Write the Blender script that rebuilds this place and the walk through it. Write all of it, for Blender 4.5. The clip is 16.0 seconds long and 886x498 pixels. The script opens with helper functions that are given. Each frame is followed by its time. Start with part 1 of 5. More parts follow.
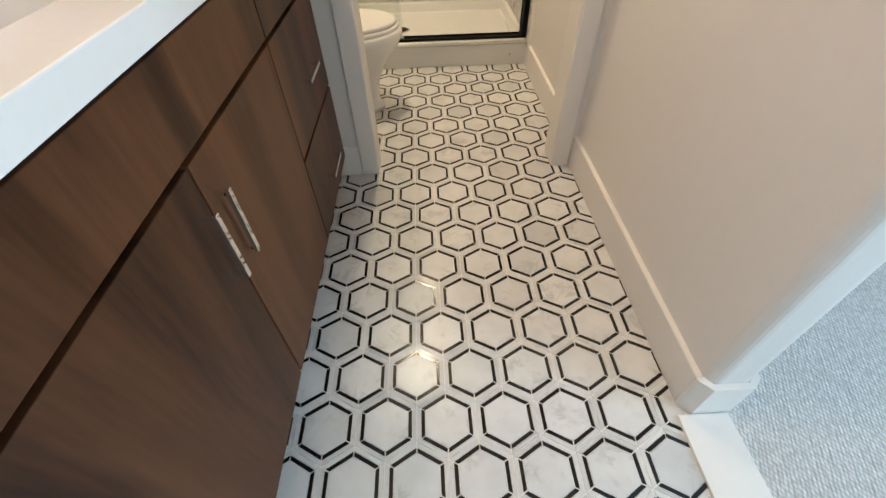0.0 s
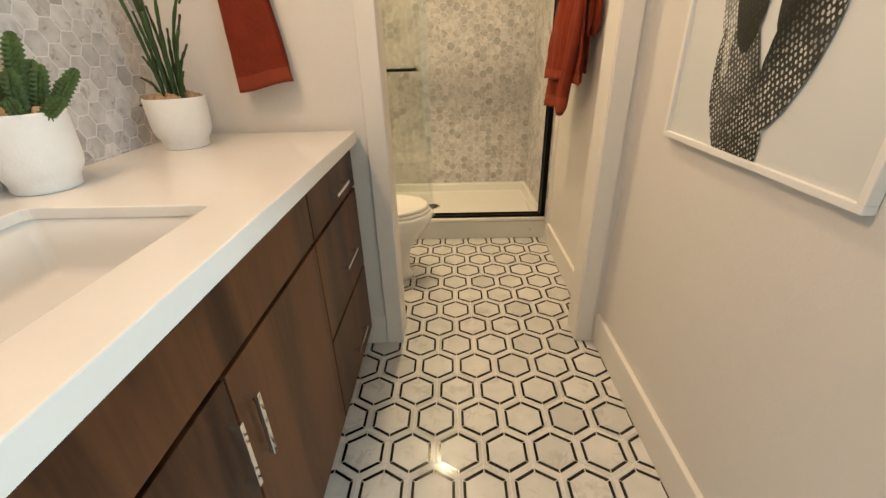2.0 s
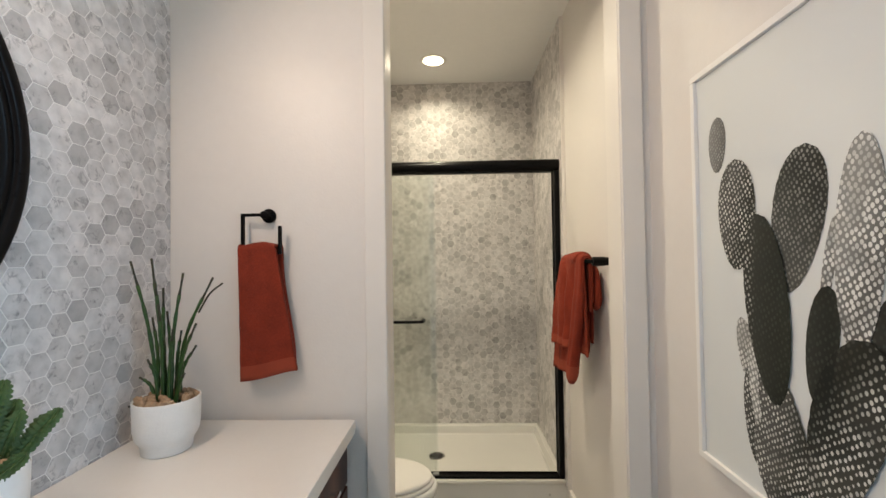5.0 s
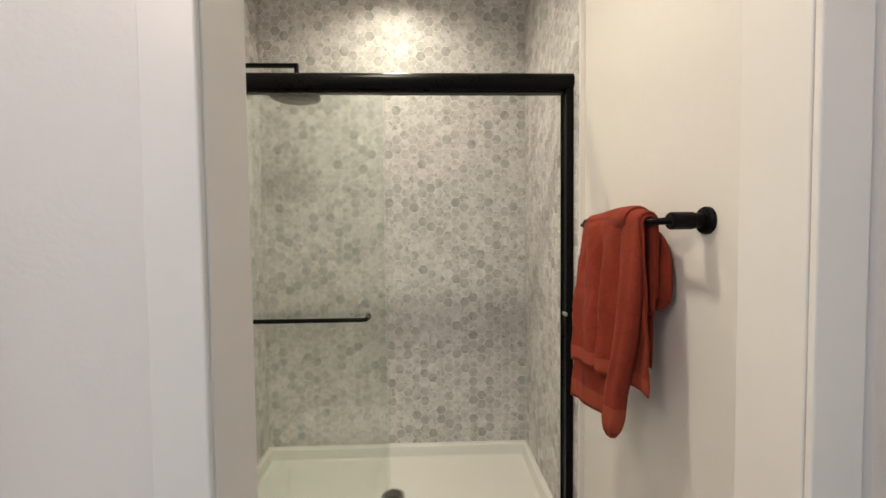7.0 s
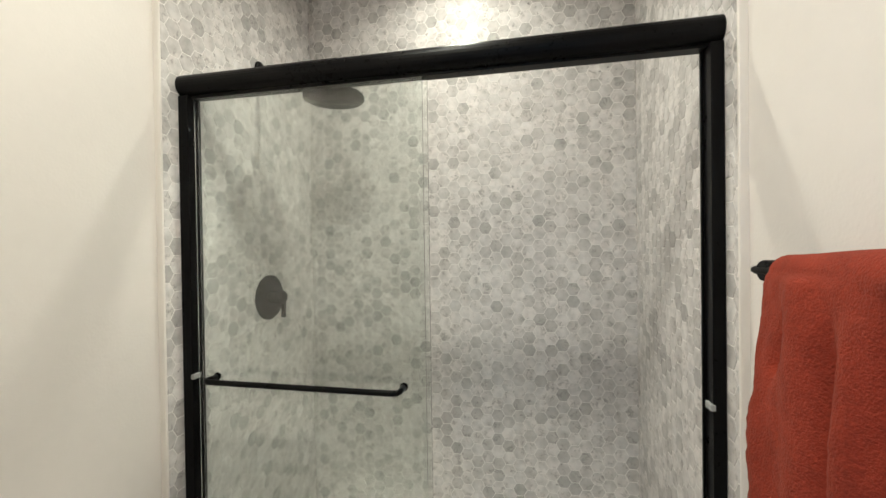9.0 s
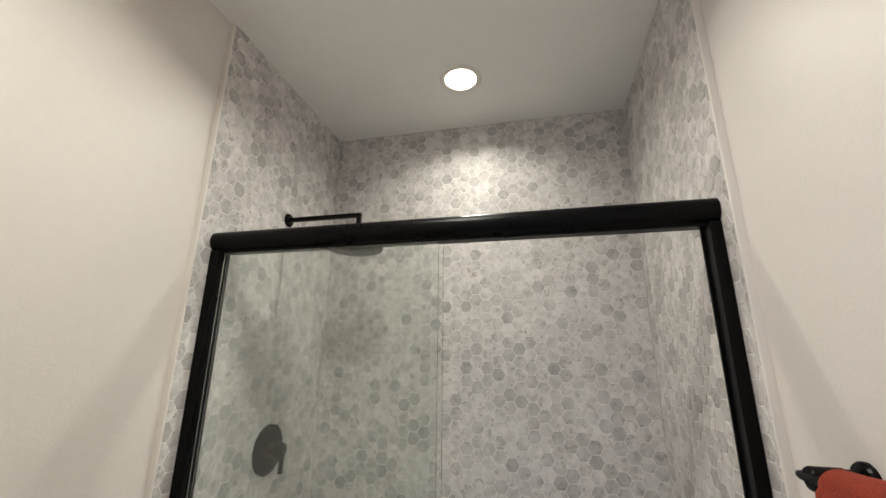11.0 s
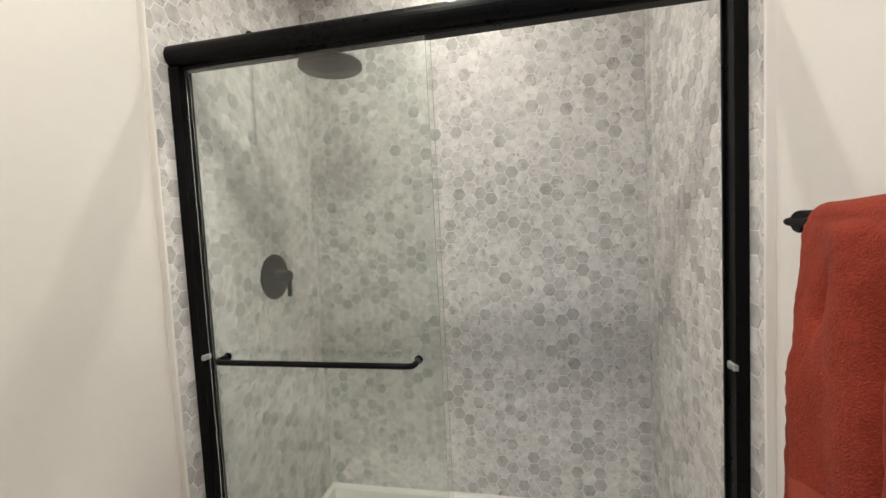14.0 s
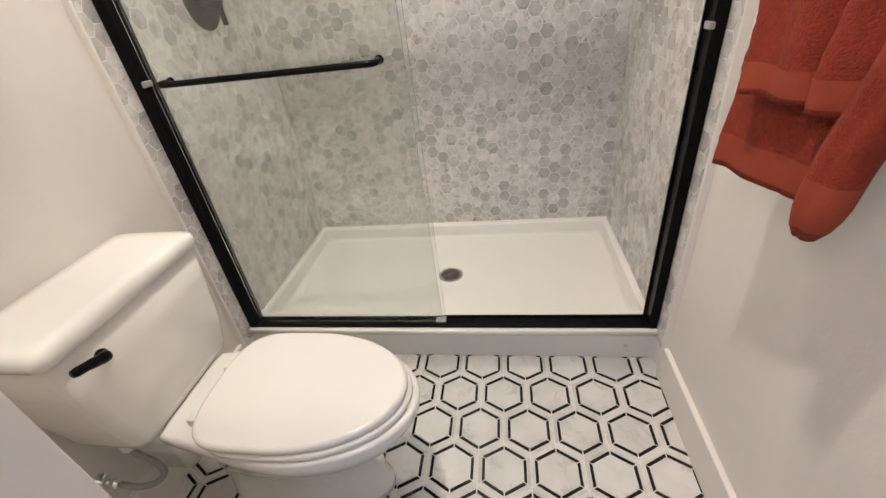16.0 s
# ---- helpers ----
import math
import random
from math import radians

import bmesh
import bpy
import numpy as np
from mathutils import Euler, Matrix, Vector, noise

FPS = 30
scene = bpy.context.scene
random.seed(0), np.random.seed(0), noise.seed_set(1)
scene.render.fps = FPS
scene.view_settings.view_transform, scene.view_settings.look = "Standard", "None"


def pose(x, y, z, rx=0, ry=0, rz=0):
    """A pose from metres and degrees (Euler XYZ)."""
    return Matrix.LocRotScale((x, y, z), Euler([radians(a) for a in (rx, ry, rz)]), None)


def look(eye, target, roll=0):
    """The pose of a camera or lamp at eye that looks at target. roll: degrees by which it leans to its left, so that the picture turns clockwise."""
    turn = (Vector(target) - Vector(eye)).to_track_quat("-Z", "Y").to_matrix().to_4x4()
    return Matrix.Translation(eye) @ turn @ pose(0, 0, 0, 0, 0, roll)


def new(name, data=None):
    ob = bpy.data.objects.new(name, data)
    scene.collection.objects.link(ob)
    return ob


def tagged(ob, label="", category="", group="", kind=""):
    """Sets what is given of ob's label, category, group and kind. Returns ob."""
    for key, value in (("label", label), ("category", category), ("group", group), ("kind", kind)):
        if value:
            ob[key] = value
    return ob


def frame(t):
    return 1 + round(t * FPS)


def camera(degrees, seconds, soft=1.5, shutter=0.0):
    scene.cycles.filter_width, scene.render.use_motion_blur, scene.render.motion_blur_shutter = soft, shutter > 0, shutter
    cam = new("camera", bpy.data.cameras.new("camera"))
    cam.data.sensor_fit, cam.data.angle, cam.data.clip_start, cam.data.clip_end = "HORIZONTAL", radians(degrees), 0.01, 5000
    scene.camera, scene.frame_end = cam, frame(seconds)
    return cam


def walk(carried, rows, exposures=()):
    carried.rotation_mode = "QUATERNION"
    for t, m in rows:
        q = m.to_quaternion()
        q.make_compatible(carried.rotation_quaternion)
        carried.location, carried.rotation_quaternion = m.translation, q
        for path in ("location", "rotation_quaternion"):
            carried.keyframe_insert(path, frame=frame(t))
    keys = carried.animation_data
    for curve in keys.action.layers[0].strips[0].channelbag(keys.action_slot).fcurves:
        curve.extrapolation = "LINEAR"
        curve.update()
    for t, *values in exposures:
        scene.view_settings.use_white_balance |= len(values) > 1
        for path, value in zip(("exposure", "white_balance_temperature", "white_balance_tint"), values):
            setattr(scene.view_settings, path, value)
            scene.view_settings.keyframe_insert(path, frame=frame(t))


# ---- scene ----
cam = camera(94.4, 16.0)
PATH = [
    (0, (0.013, 0.13, 1.071), (0.054, 1.51, -0.377), -1.6),
    (0.5, (0.019, 0.125, 1.081), (0.036, 1.58, -0.292), -1.9),
    (1, (0.024, 0.13, 1.11), (0.013, 1.703, -0.125), -1.95),
    (1.5, (0.024, 0.145, 1.133), (-0.003, 1.834, 0.065), -1.9),
    (2, (0.018, 0.169, 1.177), (-0.034, 1.964, 0.296), -1.7),
    (2.5, (0.009, 0.199, 1.22), (-0.056, 2.089, 0.569), -1.5),
    (3, (0.004, 0.219, 1.277), (-0.085, 2.174, 0.865), -1.3),
    (3.5, (0.008, 0.231, 1.35), (-0.107, 2.218, 1.152), -1.0),
    (4, (0.009, 0.233, 1.424), (-0.104, 2.23, 1.398), -0.7),
    (4.2, (0.01, 0.231, 1.444), (-0.102, 2.227, 1.487), -0.6),
    (6.3, (0.051, 0.761, 1.418), (0.102, 2.761, 1.413), -0.9),
    (6.5, (0.068, 0.867, 1.403), (0.121, 2.866, 1.383), -0.6),
    (7, (0.059, 1.125, 1.397), (0.125, 3.123, 1.318), -0.6),
    (7.5, (0.067, 1.317, 1.408), (0.066, 3.313, 1.281), -1.0),
    (8, (0.114, 1.498, 1.424), (-0.101, 3.482, 1.29), -1.4),
    (8.5, (0.162, 1.612, 1.453), (-0.201, 3.575, 1.335), -1.3),
    (9, (0.162, 1.625, 1.469), (-0.241, 3.584, 1.45), -0.8),
    (9.5, (0.159, 1.615, 1.502), (-0.259, 3.566, 1.636), -0.2),
    (10, (0.162, 1.612, 1.534), (-0.267, 3.541, 1.843), 0.3),
    (10.2, (0.159, 1.609, 1.548), (-0.27, 3.524, 1.931), 0.4),
    (12.3, (0.149, 1.596, 1.597), (-0.28, 3.457, 2.19), 0.4),
    (12.5, (0.144, 1.607, 1.583), (-0.28, 3.486, 2.123), 0.0),
    (13, (0.123, 1.617, 1.548), (-0.287, 3.543, 1.898), -1.0),
    (13.5, (0.123, 1.636, 1.496), (-0.285, 3.59, 1.622), -1.9),
    (14, (0.122, 1.652, 1.443), (-0.278, 3.608, 1.321), -2.9),
    (14.5, (0.115, 1.658, 1.387), (-0.268, 3.584, 1.005), -4.0),
    (15, (0.118, 1.649, 1.324), (-0.248, 3.51, 0.691), -5.1),
    (15.5, (0.122, 1.637, 1.266), (-0.223, 3.403, 0.393), -6.4),
    (16, (0.131, 1.611, 1.206), (-0.185, 3.274, 0.14), -7.4),
]
EXPOSURES = [(0, 0.14, 8650, 13), (0.5, 0.13, 9050, 13), (1.5, 0.09, 10500, 13), (2, 0.09, 10900, 13), (2.5, 0.1, 9800, 12), (3, 0.04, 9000, 11), (4, -0.06, 7950, 8), (6.5, -0.18, 7200, 9), (7, -0.04, 6930, 8), (7.5, -0.02, 6630, 0), (8, 0.12, 6380, -1), (9.5, 0.04, 6330, 9), (10, -0.1, 6330, 10), (12.5, -0.38, 6180, 9), (14, 0.05, 6230, 9), (14.5, 0.15, 6430, 11), (15.5, 0.3, 6530, 13), (16, 0.27, 6530, 15)]
walk(cam, [(t, look(eye, target, roll)) for t, eye, target, roll in PATH], EXPOSURES)

# ---- plan, metres ----
XR, XL = 0.640, -0.910          # right and left walls
XM = -0.930                     # mosaic face behind the vanity
TILE_R, TILE_L, TILE_B = 0.622, -0.892, 3.510   # faces of the shower tiling
Y0, Y1 = 1.636, 1.755           # partition between vanity and toilet
DL, DR, DH = -0.223, 0.557, 2.44  # its opening
CEIL = 2.81
CURB_Y, CURB_Z = 2.705, 0.157
WALL_END = 0.535                # where the right wall stops at the carpet
CZ = 0.928                      # worktop

# ---- world and lamps ----
world = bpy.data.worlds.new("world")
scene.world = world
world.use_nodes = True
wn = world.node_tree.nodes
sky = wn.new("ShaderNodeTexSky")
sky.sky_type, sky.sun_disc, sky.sun_elevation, sky.sun_rotation = "NISHITA", False, 0.7, 1.2
world.node_tree.links.new(sky.outputs[0], wn["Background"].inputs[0])
wn["Background"].inputs[1].default_value = 0.1


def area_lamp(name, m, shape, size, size_y, watts, colour, spread=180):
    lamp = bpy.data.lights.new(name, "AREA")
    lamp.shape, lamp.size, lamp.size_y, lamp.energy, lamp.color = shape, size, size_y, watts, colour
    lamp.spread = radians(spread)
    ob = new(name, lamp)
    ob.matrix_world = m
    return ob


WARM, WARMER, DAY = (0.98, 0.93, 0.79), (1.0, 0.83, 0.77), (0.34, 0.62, 1.0)
area_lamp("shower_lamp", pose(-0.124, 3.13, CEIL - 0.012), "DISK", 0.05, 0.05, 7.0, WARM, 146)
area_lamp("toilet_lamp", pose(-0.18, 2.17, CEIL - 0.012), "DISK", 0.13, 0.13, 13.2, WARM, 143)
# vanity lamp is inferred from the hand towel's shadow; no fixture is seen
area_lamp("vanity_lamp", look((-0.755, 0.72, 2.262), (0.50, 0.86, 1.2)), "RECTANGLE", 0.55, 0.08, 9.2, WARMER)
area_lamp("bedroom_daylight", look((3.61, -0.95, 1.45), (0.0, -0.95, 1.45)), "RECTANGLE", 1.9, 1.7, 152, DAY)

# ---- materials ----


def nodes_of(mat):
    mat.use_nodes = True
    return mat.node_tree.nodes, mat.node_tree.links, mat.node_tree.nodes["Principled BSDF"]


def plain(name, colour, rough=0.5, metal=0.0, grain=0.0, scale=40.0, bump=0.0, bump_scale=200.0, coat=0.0, spec=0.5, stretch=(1, 1, 1), sheen=0.0):
    """Paint, metal, ceramic: one colour with a large and a small variation and fine relief."""
    mat = bpy.data.materials.new(name)
    n, l, b = nodes_of(mat)
    b.inputs["Base Color"].default_value = (*colour, 1)
    b.inputs["Roughness"].default_value, b.inputs["Metallic"].default_value = rough, metal
    b.inputs["Coat Weight"].default_value, b.inputs["Specular IOR Level"].default_value = coat, spec
    b.inputs["Sheen Weight"].default_value = sheen
    geo = n.new("ShaderNodeNewGeometry")
    mul = n.new("ShaderNodeVectorMath")
    mul.operation = "MULTIPLY"
    mul.inputs[1].default_value = stretch
    l.new(geo.outputs["Position"], mul.inputs[0])
    if grain:
        big, small = n.new("ShaderNodeTexNoise"), n.new("ShaderNodeTexNoise")
        big.inputs["Scale"].default_value, small.inputs["Scale"].default_value = scale * 0.08, scale
        big.inputs["Detail"].default_value = small.inputs["Detail"].default_value = 4
        add = n.new("ShaderNodeMath")
        add.operation = "ADD"
        l.new(mul.outputs[0], big.inputs["Vector"]), l.new(mul.outputs[0], small.inputs["Vector"])
        l.new(big.outputs[0], add.inputs[0]), l.new(small.outputs[0], add.inputs[1])
        mix = n.new("ShaderNodeMix")
        mix.data_type = "RGBA"
        mr = n.new("ShaderNodeMapRange")
        mr.inputs[1].default_value, mr.inputs[2].default_value = 0.6, 1.4
        l.new(add.outputs[0], mr.inputs[0]), l.new(mr.outputs[0], mix.inputs[0])
        mix.inputs[6].default_value = (*[c * (1 - grain) for c in colour], 1)
        mix.inputs[7].default_value = (*[min(1, c * (1 + grain)) for c in colour], 1)
        l.new(mix.outputs[2], b.inputs["Base Color"])
        rr = n.new("ShaderNodeMapRange")
        rr.inputs[1].default_value, rr.inputs[2].default_value = 0.6, 1.4
        rr.inputs[3].default_value, rr.inputs[4].default_value = rough * 0.85, min(1, rough * 1.15)
        l.new(add.outputs[0], rr.inputs[0]), l.new(rr.outputs[0], b.inputs["Roughness"])
    if bump:
        t = n.new("ShaderNodeTexNoise")
        t.inputs["Scale"].default_value, t.inputs["Detail"].default_value = bump_scale, 3
        l.new(mul.outputs[0], t.inputs["Vector"])
        bp = n.new("ShaderNodeBump")
        bp.inputs["Strength"].default_value, bp.inputs["Distance"].default_value = bump, 0.002
        l.new(t.outputs[0], bp.inputs["Height"]), l.new(bp.outputs[0], b.inputs["Normal"])
    return mat


def marble(name, light, dark, dark_share, rough, vein=0.5, vein_scale=9.0, cloudy=0.3, smudge=0.5, own=1.0):
    """Cut marble: every piece has its own tone and its own place in the stone."""
    mat = bpy.data.materials.new(name)
    n, l, b = nodes_of(mat)
    info, geo = n.new("ShaderNodeObjectInfo"), n.new("ShaderNodeNewGeometry")
    add, fr = n.new("ShaderNodeMath"), n.new("ShaderNodeMath")
    add.operation, fr.operation = "ADD", "FRACT"
    l.new(info.outputs["Random"], add.inputs[0]), l.new(geo.outputs["Random Per Island"], add.inputs[1])
    l.new(add.outputs[0], fr.inputs[0])
    off = n.new("ShaderNodeVectorMath")
    off.operation = "MULTIPLY_ADD"
    off.inputs[1].default_value = (7.3 * own, 13.1 * own, 5.7 * own)
    l.new(fr.outputs[0], off.inputs[0]), l.new(geo.outputs["Position"], off.inputs[2])
    cloud, veins, warp = n.new("ShaderNodeTexNoise"), n.new("ShaderNodeTexNoise"), n.new("ShaderNodeTexNoise")
    cloud.inputs["Scale"].default_value, cloud.inputs["Detail"].default_value = vein_scale * 1.2, 5
    veins.inputs["Scale"].default_value, veins.inputs["Detail"].default_value = vein_scale, 6
    veins.inputs["Distortion"].default_value = 1.6
    for t in (cloud, veins):
        l.new(off.outputs[0], t.inputs["Vector"])
    # veins: soft bands where the noise crosses its middle, only in some places
    sub, ab, vr = n.new("ShaderNodeMath"), n.new("ShaderNodeMath"), n.new("ShaderNodeMapRange")
    sub.operation, ab.operation = "SUBTRACT", "ABSOLUTE"
    sub.inputs[1].default_value = 0.52
    vr.interpolation_type = "SMOOTHSTEP"
    vr.inputs[1].default_value, vr.inputs[2].default_value, vr.inputs[3].default_value, vr.inputs[4].default_value = 0.0, 0.075, vein, 0.0
    l.new(veins.outputs[0], sub.inputs[0]), l.new(sub.outputs[0], ab.inputs[0]), l.new(ab.outputs[0], vr.inputs[0])
    warp.inputs["Scale"].default_value, warp.inputs["Detail"].default_value = vein_scale * 1.1, 3
    l.new(off.outputs[0], warp.inputs["Vector"])
    mask = n.new("ShaderNodeMapRange")
    mask.interpolation_type = "SMOOTHSTEP"
    mask.inputs[1].default_value, mask.inputs[2].default_value = 0.50, 0.66
    l.new(warp.outputs[0], mask.inputs[0])
    vm = n.new("ShaderNodeMath")
    vm.operation = "MULTIPLY"
    l.new(vr.outputs[0], vm.inputs[0]), l.new(mask.outputs[0], vm.inputs[1])
    # dark smudges in a few places
    spot, sr = n.new("ShaderNodeTexNoise"), n.new("ShaderNodeMapRange")
    spot.inputs["Scale"].default_value, spot.inputs["Detail"].default_value = vein_scale * 2.3, 4
    l.new(off.outputs[0], spot.inputs["Vector"])
    sr.interpolation_type = "SMOOTHSTEP"
    sr.inputs[1].default_value, sr.inputs[2].default_value, sr.inputs[4].default_value = 0.61, 0.79, smudge
    l.new(spot.outputs[0], sr.inputs[0])
    both = n.new("ShaderNodeMath")
    both.operation = "MAXIMUM"
    l.new(vm.outputs[0], both.inputs[0]), l.new(sr.outputs[0], both.inputs[1])
    tone = n.new("ShaderNodeValToRGB")
    tone.color_ramp.elements[0].position, tone.color_ramp.elements[0].color = 0.0, (*light, 1)
    tone.color_ramp.elements[1].position, tone.color_ramp.elements[1].color = 1.0, (*[a * 0.50 + c * 0.50 for a, c in zip(light, dark)], 1)
    e = tone.color_ramp.elements.new(1.0 - dark_share)
    e.color = (*[a * 0.90 + c * 0.10 for a, c in zip(light, dark)], 1)
    e = tone.color_ramp.elements.new(1.0 - dark_share * 0.35)
    e.color = (*[a * 0.72 + c * 0.28 for a, c in zip(light, dark)], 1)
    l.new(fr.outputs[0], tone.inputs[0])
    cr = n.new("ShaderNodeMapRange")
    cr.inputs[1].default_value, cr.inputs[2].default_value, cr.inputs[3].default_value, cr.inputs[4].default_value = 0.35, 0.7, 0.0, cloudy
    l.new(cloud.outputs[0], cr.inputs[0])
    # slight warm and cool casts from piece to piece
    hue, hr = n.new("ShaderNodeHueSaturation"), n.new("ShaderNodeMath")
    hr.operation = "MULTIPLY_ADD"
    hr.inputs[1].default_value, hr.inputs[2].default_value = 1.6, 0.2
    l.new(warp.outputs[0], hr.inputs[0]), l.new(hr.outputs[0], hue.inputs["Saturation"]), l.new(tone.outputs[0], hue.inputs["Color"])
    m1, m2 = n.new("ShaderNodeMix"), n.new("ShaderNodeMix")
    m1.data_type = m2.data_type = "RGBA"
    m1.inputs[7].default_value = m2.inputs[7].default_value = (*dark, 1)
    l.new(cr.outputs[0], m1.inputs[0]), l.new(hue.outputs[0], m1.inputs[6])
    l.new(both.outputs[0], m2.inputs[0]), l.new(m1.outputs[2], m2.inputs[6])
    l.new(m2.outputs[2], b.inputs["Base Color"])
    b.inputs["Roughness"].default_value = rough
    fine = n.new("ShaderNodeTexNoise")
    fine.inputs["Scale"].default_value = 60
    l.new(off.outputs[0], fine.inputs["Vector"])
    bp = n.new("ShaderNodeBump")
    bp.inputs["Strength"].default_value, bp.inputs["Distance"].default_value = 0.05, 0.001
    l.new(fine.outputs[0], bp.inputs["Height"]), l.new(bp.outputs[0], b.inputs["Normal"])
    return mat


def wood(name, dark, light):
    """Veneer with upright grain: wide figure bands, thin pores."""
    mat = bpy.data.materials.new(name)
    n, l, b = nodes_of(mat)
    geo, info = n.new("ShaderNodeNewGeometry"), n.new("ShaderNodeObjectInfo")
    mul = n.new("ShaderNodeVectorMath")
    mul.operation = "MULTIPLY_ADD"
    mul.inputs[1].default_value = (1.0, 1.0, 0.10)
    rnd = n.new("ShaderNodeVectorMath")
    rnd.operation = "SCALE"
    rnd.inputs["Scale"].default_value = 9.0
    comb = n.new("ShaderNodeCombineXYZ")
    for k in range(3):
        l.new(info.outputs["Random"], comb.inputs[k])
    l.new(comb.outputs[0], rnd.inputs[0])
    l.new(geo.outputs["Position"], mul.inputs[0]), l.new(rnd.outputs[0], mul.inputs[2])
    band, pore = n.new("ShaderNodeTexNoise"), n.new("ShaderNodeTexNoise")
    band.inputs["Scale"].default_value, band.inputs["Detail"].default_value, band.inputs["Distortion"].default_value = 7, 5, 0.8
    pore.inputs["Scale"].default_value, pore.inputs["Detail"].default_value = 90, 4
    l.new(mul.outputs[0], band.inputs["Vector"]), l.new(mul.outputs[0], pore.inputs["Vector"])
    mix = n.new("ShaderNodeMath")
    mix.operation = "MULTIPLY_ADD"
    mix.inputs[1].default_value = 0.3
    l.new(pore.outputs[0], mix.inputs[0]), l.new(band.outputs[0], mix.inputs[2])
    ramp = n.new("ShaderNodeValToRGB")
    ramp.color_ramp.elements[0].position, ramp.color_ramp.elements[0].color = 0.48, (*dark, 1)
    ramp.color_ramp.elements[1].position, ramp.color_ramp.elements[1].color = 0.82, (*light, 1)
    l.new(mix.outputs[0], ramp.inputs[0]), l.new(ramp.outputs[0], b.inputs["Base Color"])
    b.inputs["Roughness"].default_value, b.inputs["Specular IOR Level"].default_value = 0.40, 0.30
    bp = n.new("ShaderNodeBump")
    bp.inputs["Strength"].default_value, bp.inputs["Distance"].default_value = 0.15, 0.0006
    l.new(pore.outputs[0], bp.inputs["Height"]), l.new(bp.outputs[0], b.inputs["Normal"])
    return mat


def terry(name, colour):
    """Terry cloth: short loops as relief, worn paler on the pile, with sheen."""
    mat = plain(name, colour, rough=0.95, grain=0.26, scale=190, bump=1.0, bump_scale=330, spec=0.15, sheen=0.06)
    b = mat.node_tree.nodes["Principled BSDF"]
    mat.node_tree.nodes["Bump"].inputs["Distance"].default_value = 0.0024
    b.inputs["Sheen Tint"].default_value = (1.0, 0.55, 0.42, 1)
    b.inputs["Sheen Roughness"].default_value = 0.5
    return mat


def woven_carpet(name):
    """Loop pile in short diagonal ribs."""
    mat = bpy.data.materials.new(name)
    n, l, b = nodes_of(mat)
    geo = n.new("ShaderNodeNewGeometry")
    vo, no = n.new("ShaderNodeTexVoronoi"), n.new("ShaderNodeTexNoise")
    vo.inputs["Scale"].default_value, no.inputs["Scale"].default_value = 125, 14
    vo.inputs["Randomness"].default_value = 0.35
    st = n.new("ShaderNodeMapping")
    st.inputs["Rotation"].default_value, st.inputs["Scale"].default_value = (0, 0, 0.6), (1, 0.6, 1)
    l.new(geo.outputs["Position"], st.inputs[0]), l.new(st.outputs[0], vo.inputs["Vector"]), l.new(geo.outputs["Position"], no.inputs["Vector"])
    # loop tops pale, hollows darker: the shade between loops is in the colour
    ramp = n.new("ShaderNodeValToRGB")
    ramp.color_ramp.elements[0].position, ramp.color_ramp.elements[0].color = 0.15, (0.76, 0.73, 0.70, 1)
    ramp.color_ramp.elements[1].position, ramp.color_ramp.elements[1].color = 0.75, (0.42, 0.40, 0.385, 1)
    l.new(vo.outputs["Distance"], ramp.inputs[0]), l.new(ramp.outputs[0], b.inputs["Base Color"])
    b.inputs["Roughness"].default_value = 0.95
    inv = n.new("ShaderNodeMath")
    inv.operation = "SUBTRACT"
    inv.inputs[0].default_value = 1
    l.new(vo.outputs["Distance"], inv.inputs[1])
    bp = n.new("ShaderNodeBump")
    bp.inputs["Strength"].default_value, bp.inputs["Distance"].default_value = 1.0, 0.004
    l.new(inv.outputs[0], bp.inputs["Height"]), l.new(bp.outputs[0], b.inputs["Normal"])
    return mat


def glass(name, tint):
    mat = bpy.data.materials.new(name)
    n, l, b = nodes_of(mat)
    b.inputs["Base Color"].default_value = (*tint, 1)
    b.inputs["Transmission Weight"].default_value = 1
    b.inputs["Roughness"].default_value, b.inputs["IOR"].default_value = 0.0, 1.45
    return mat


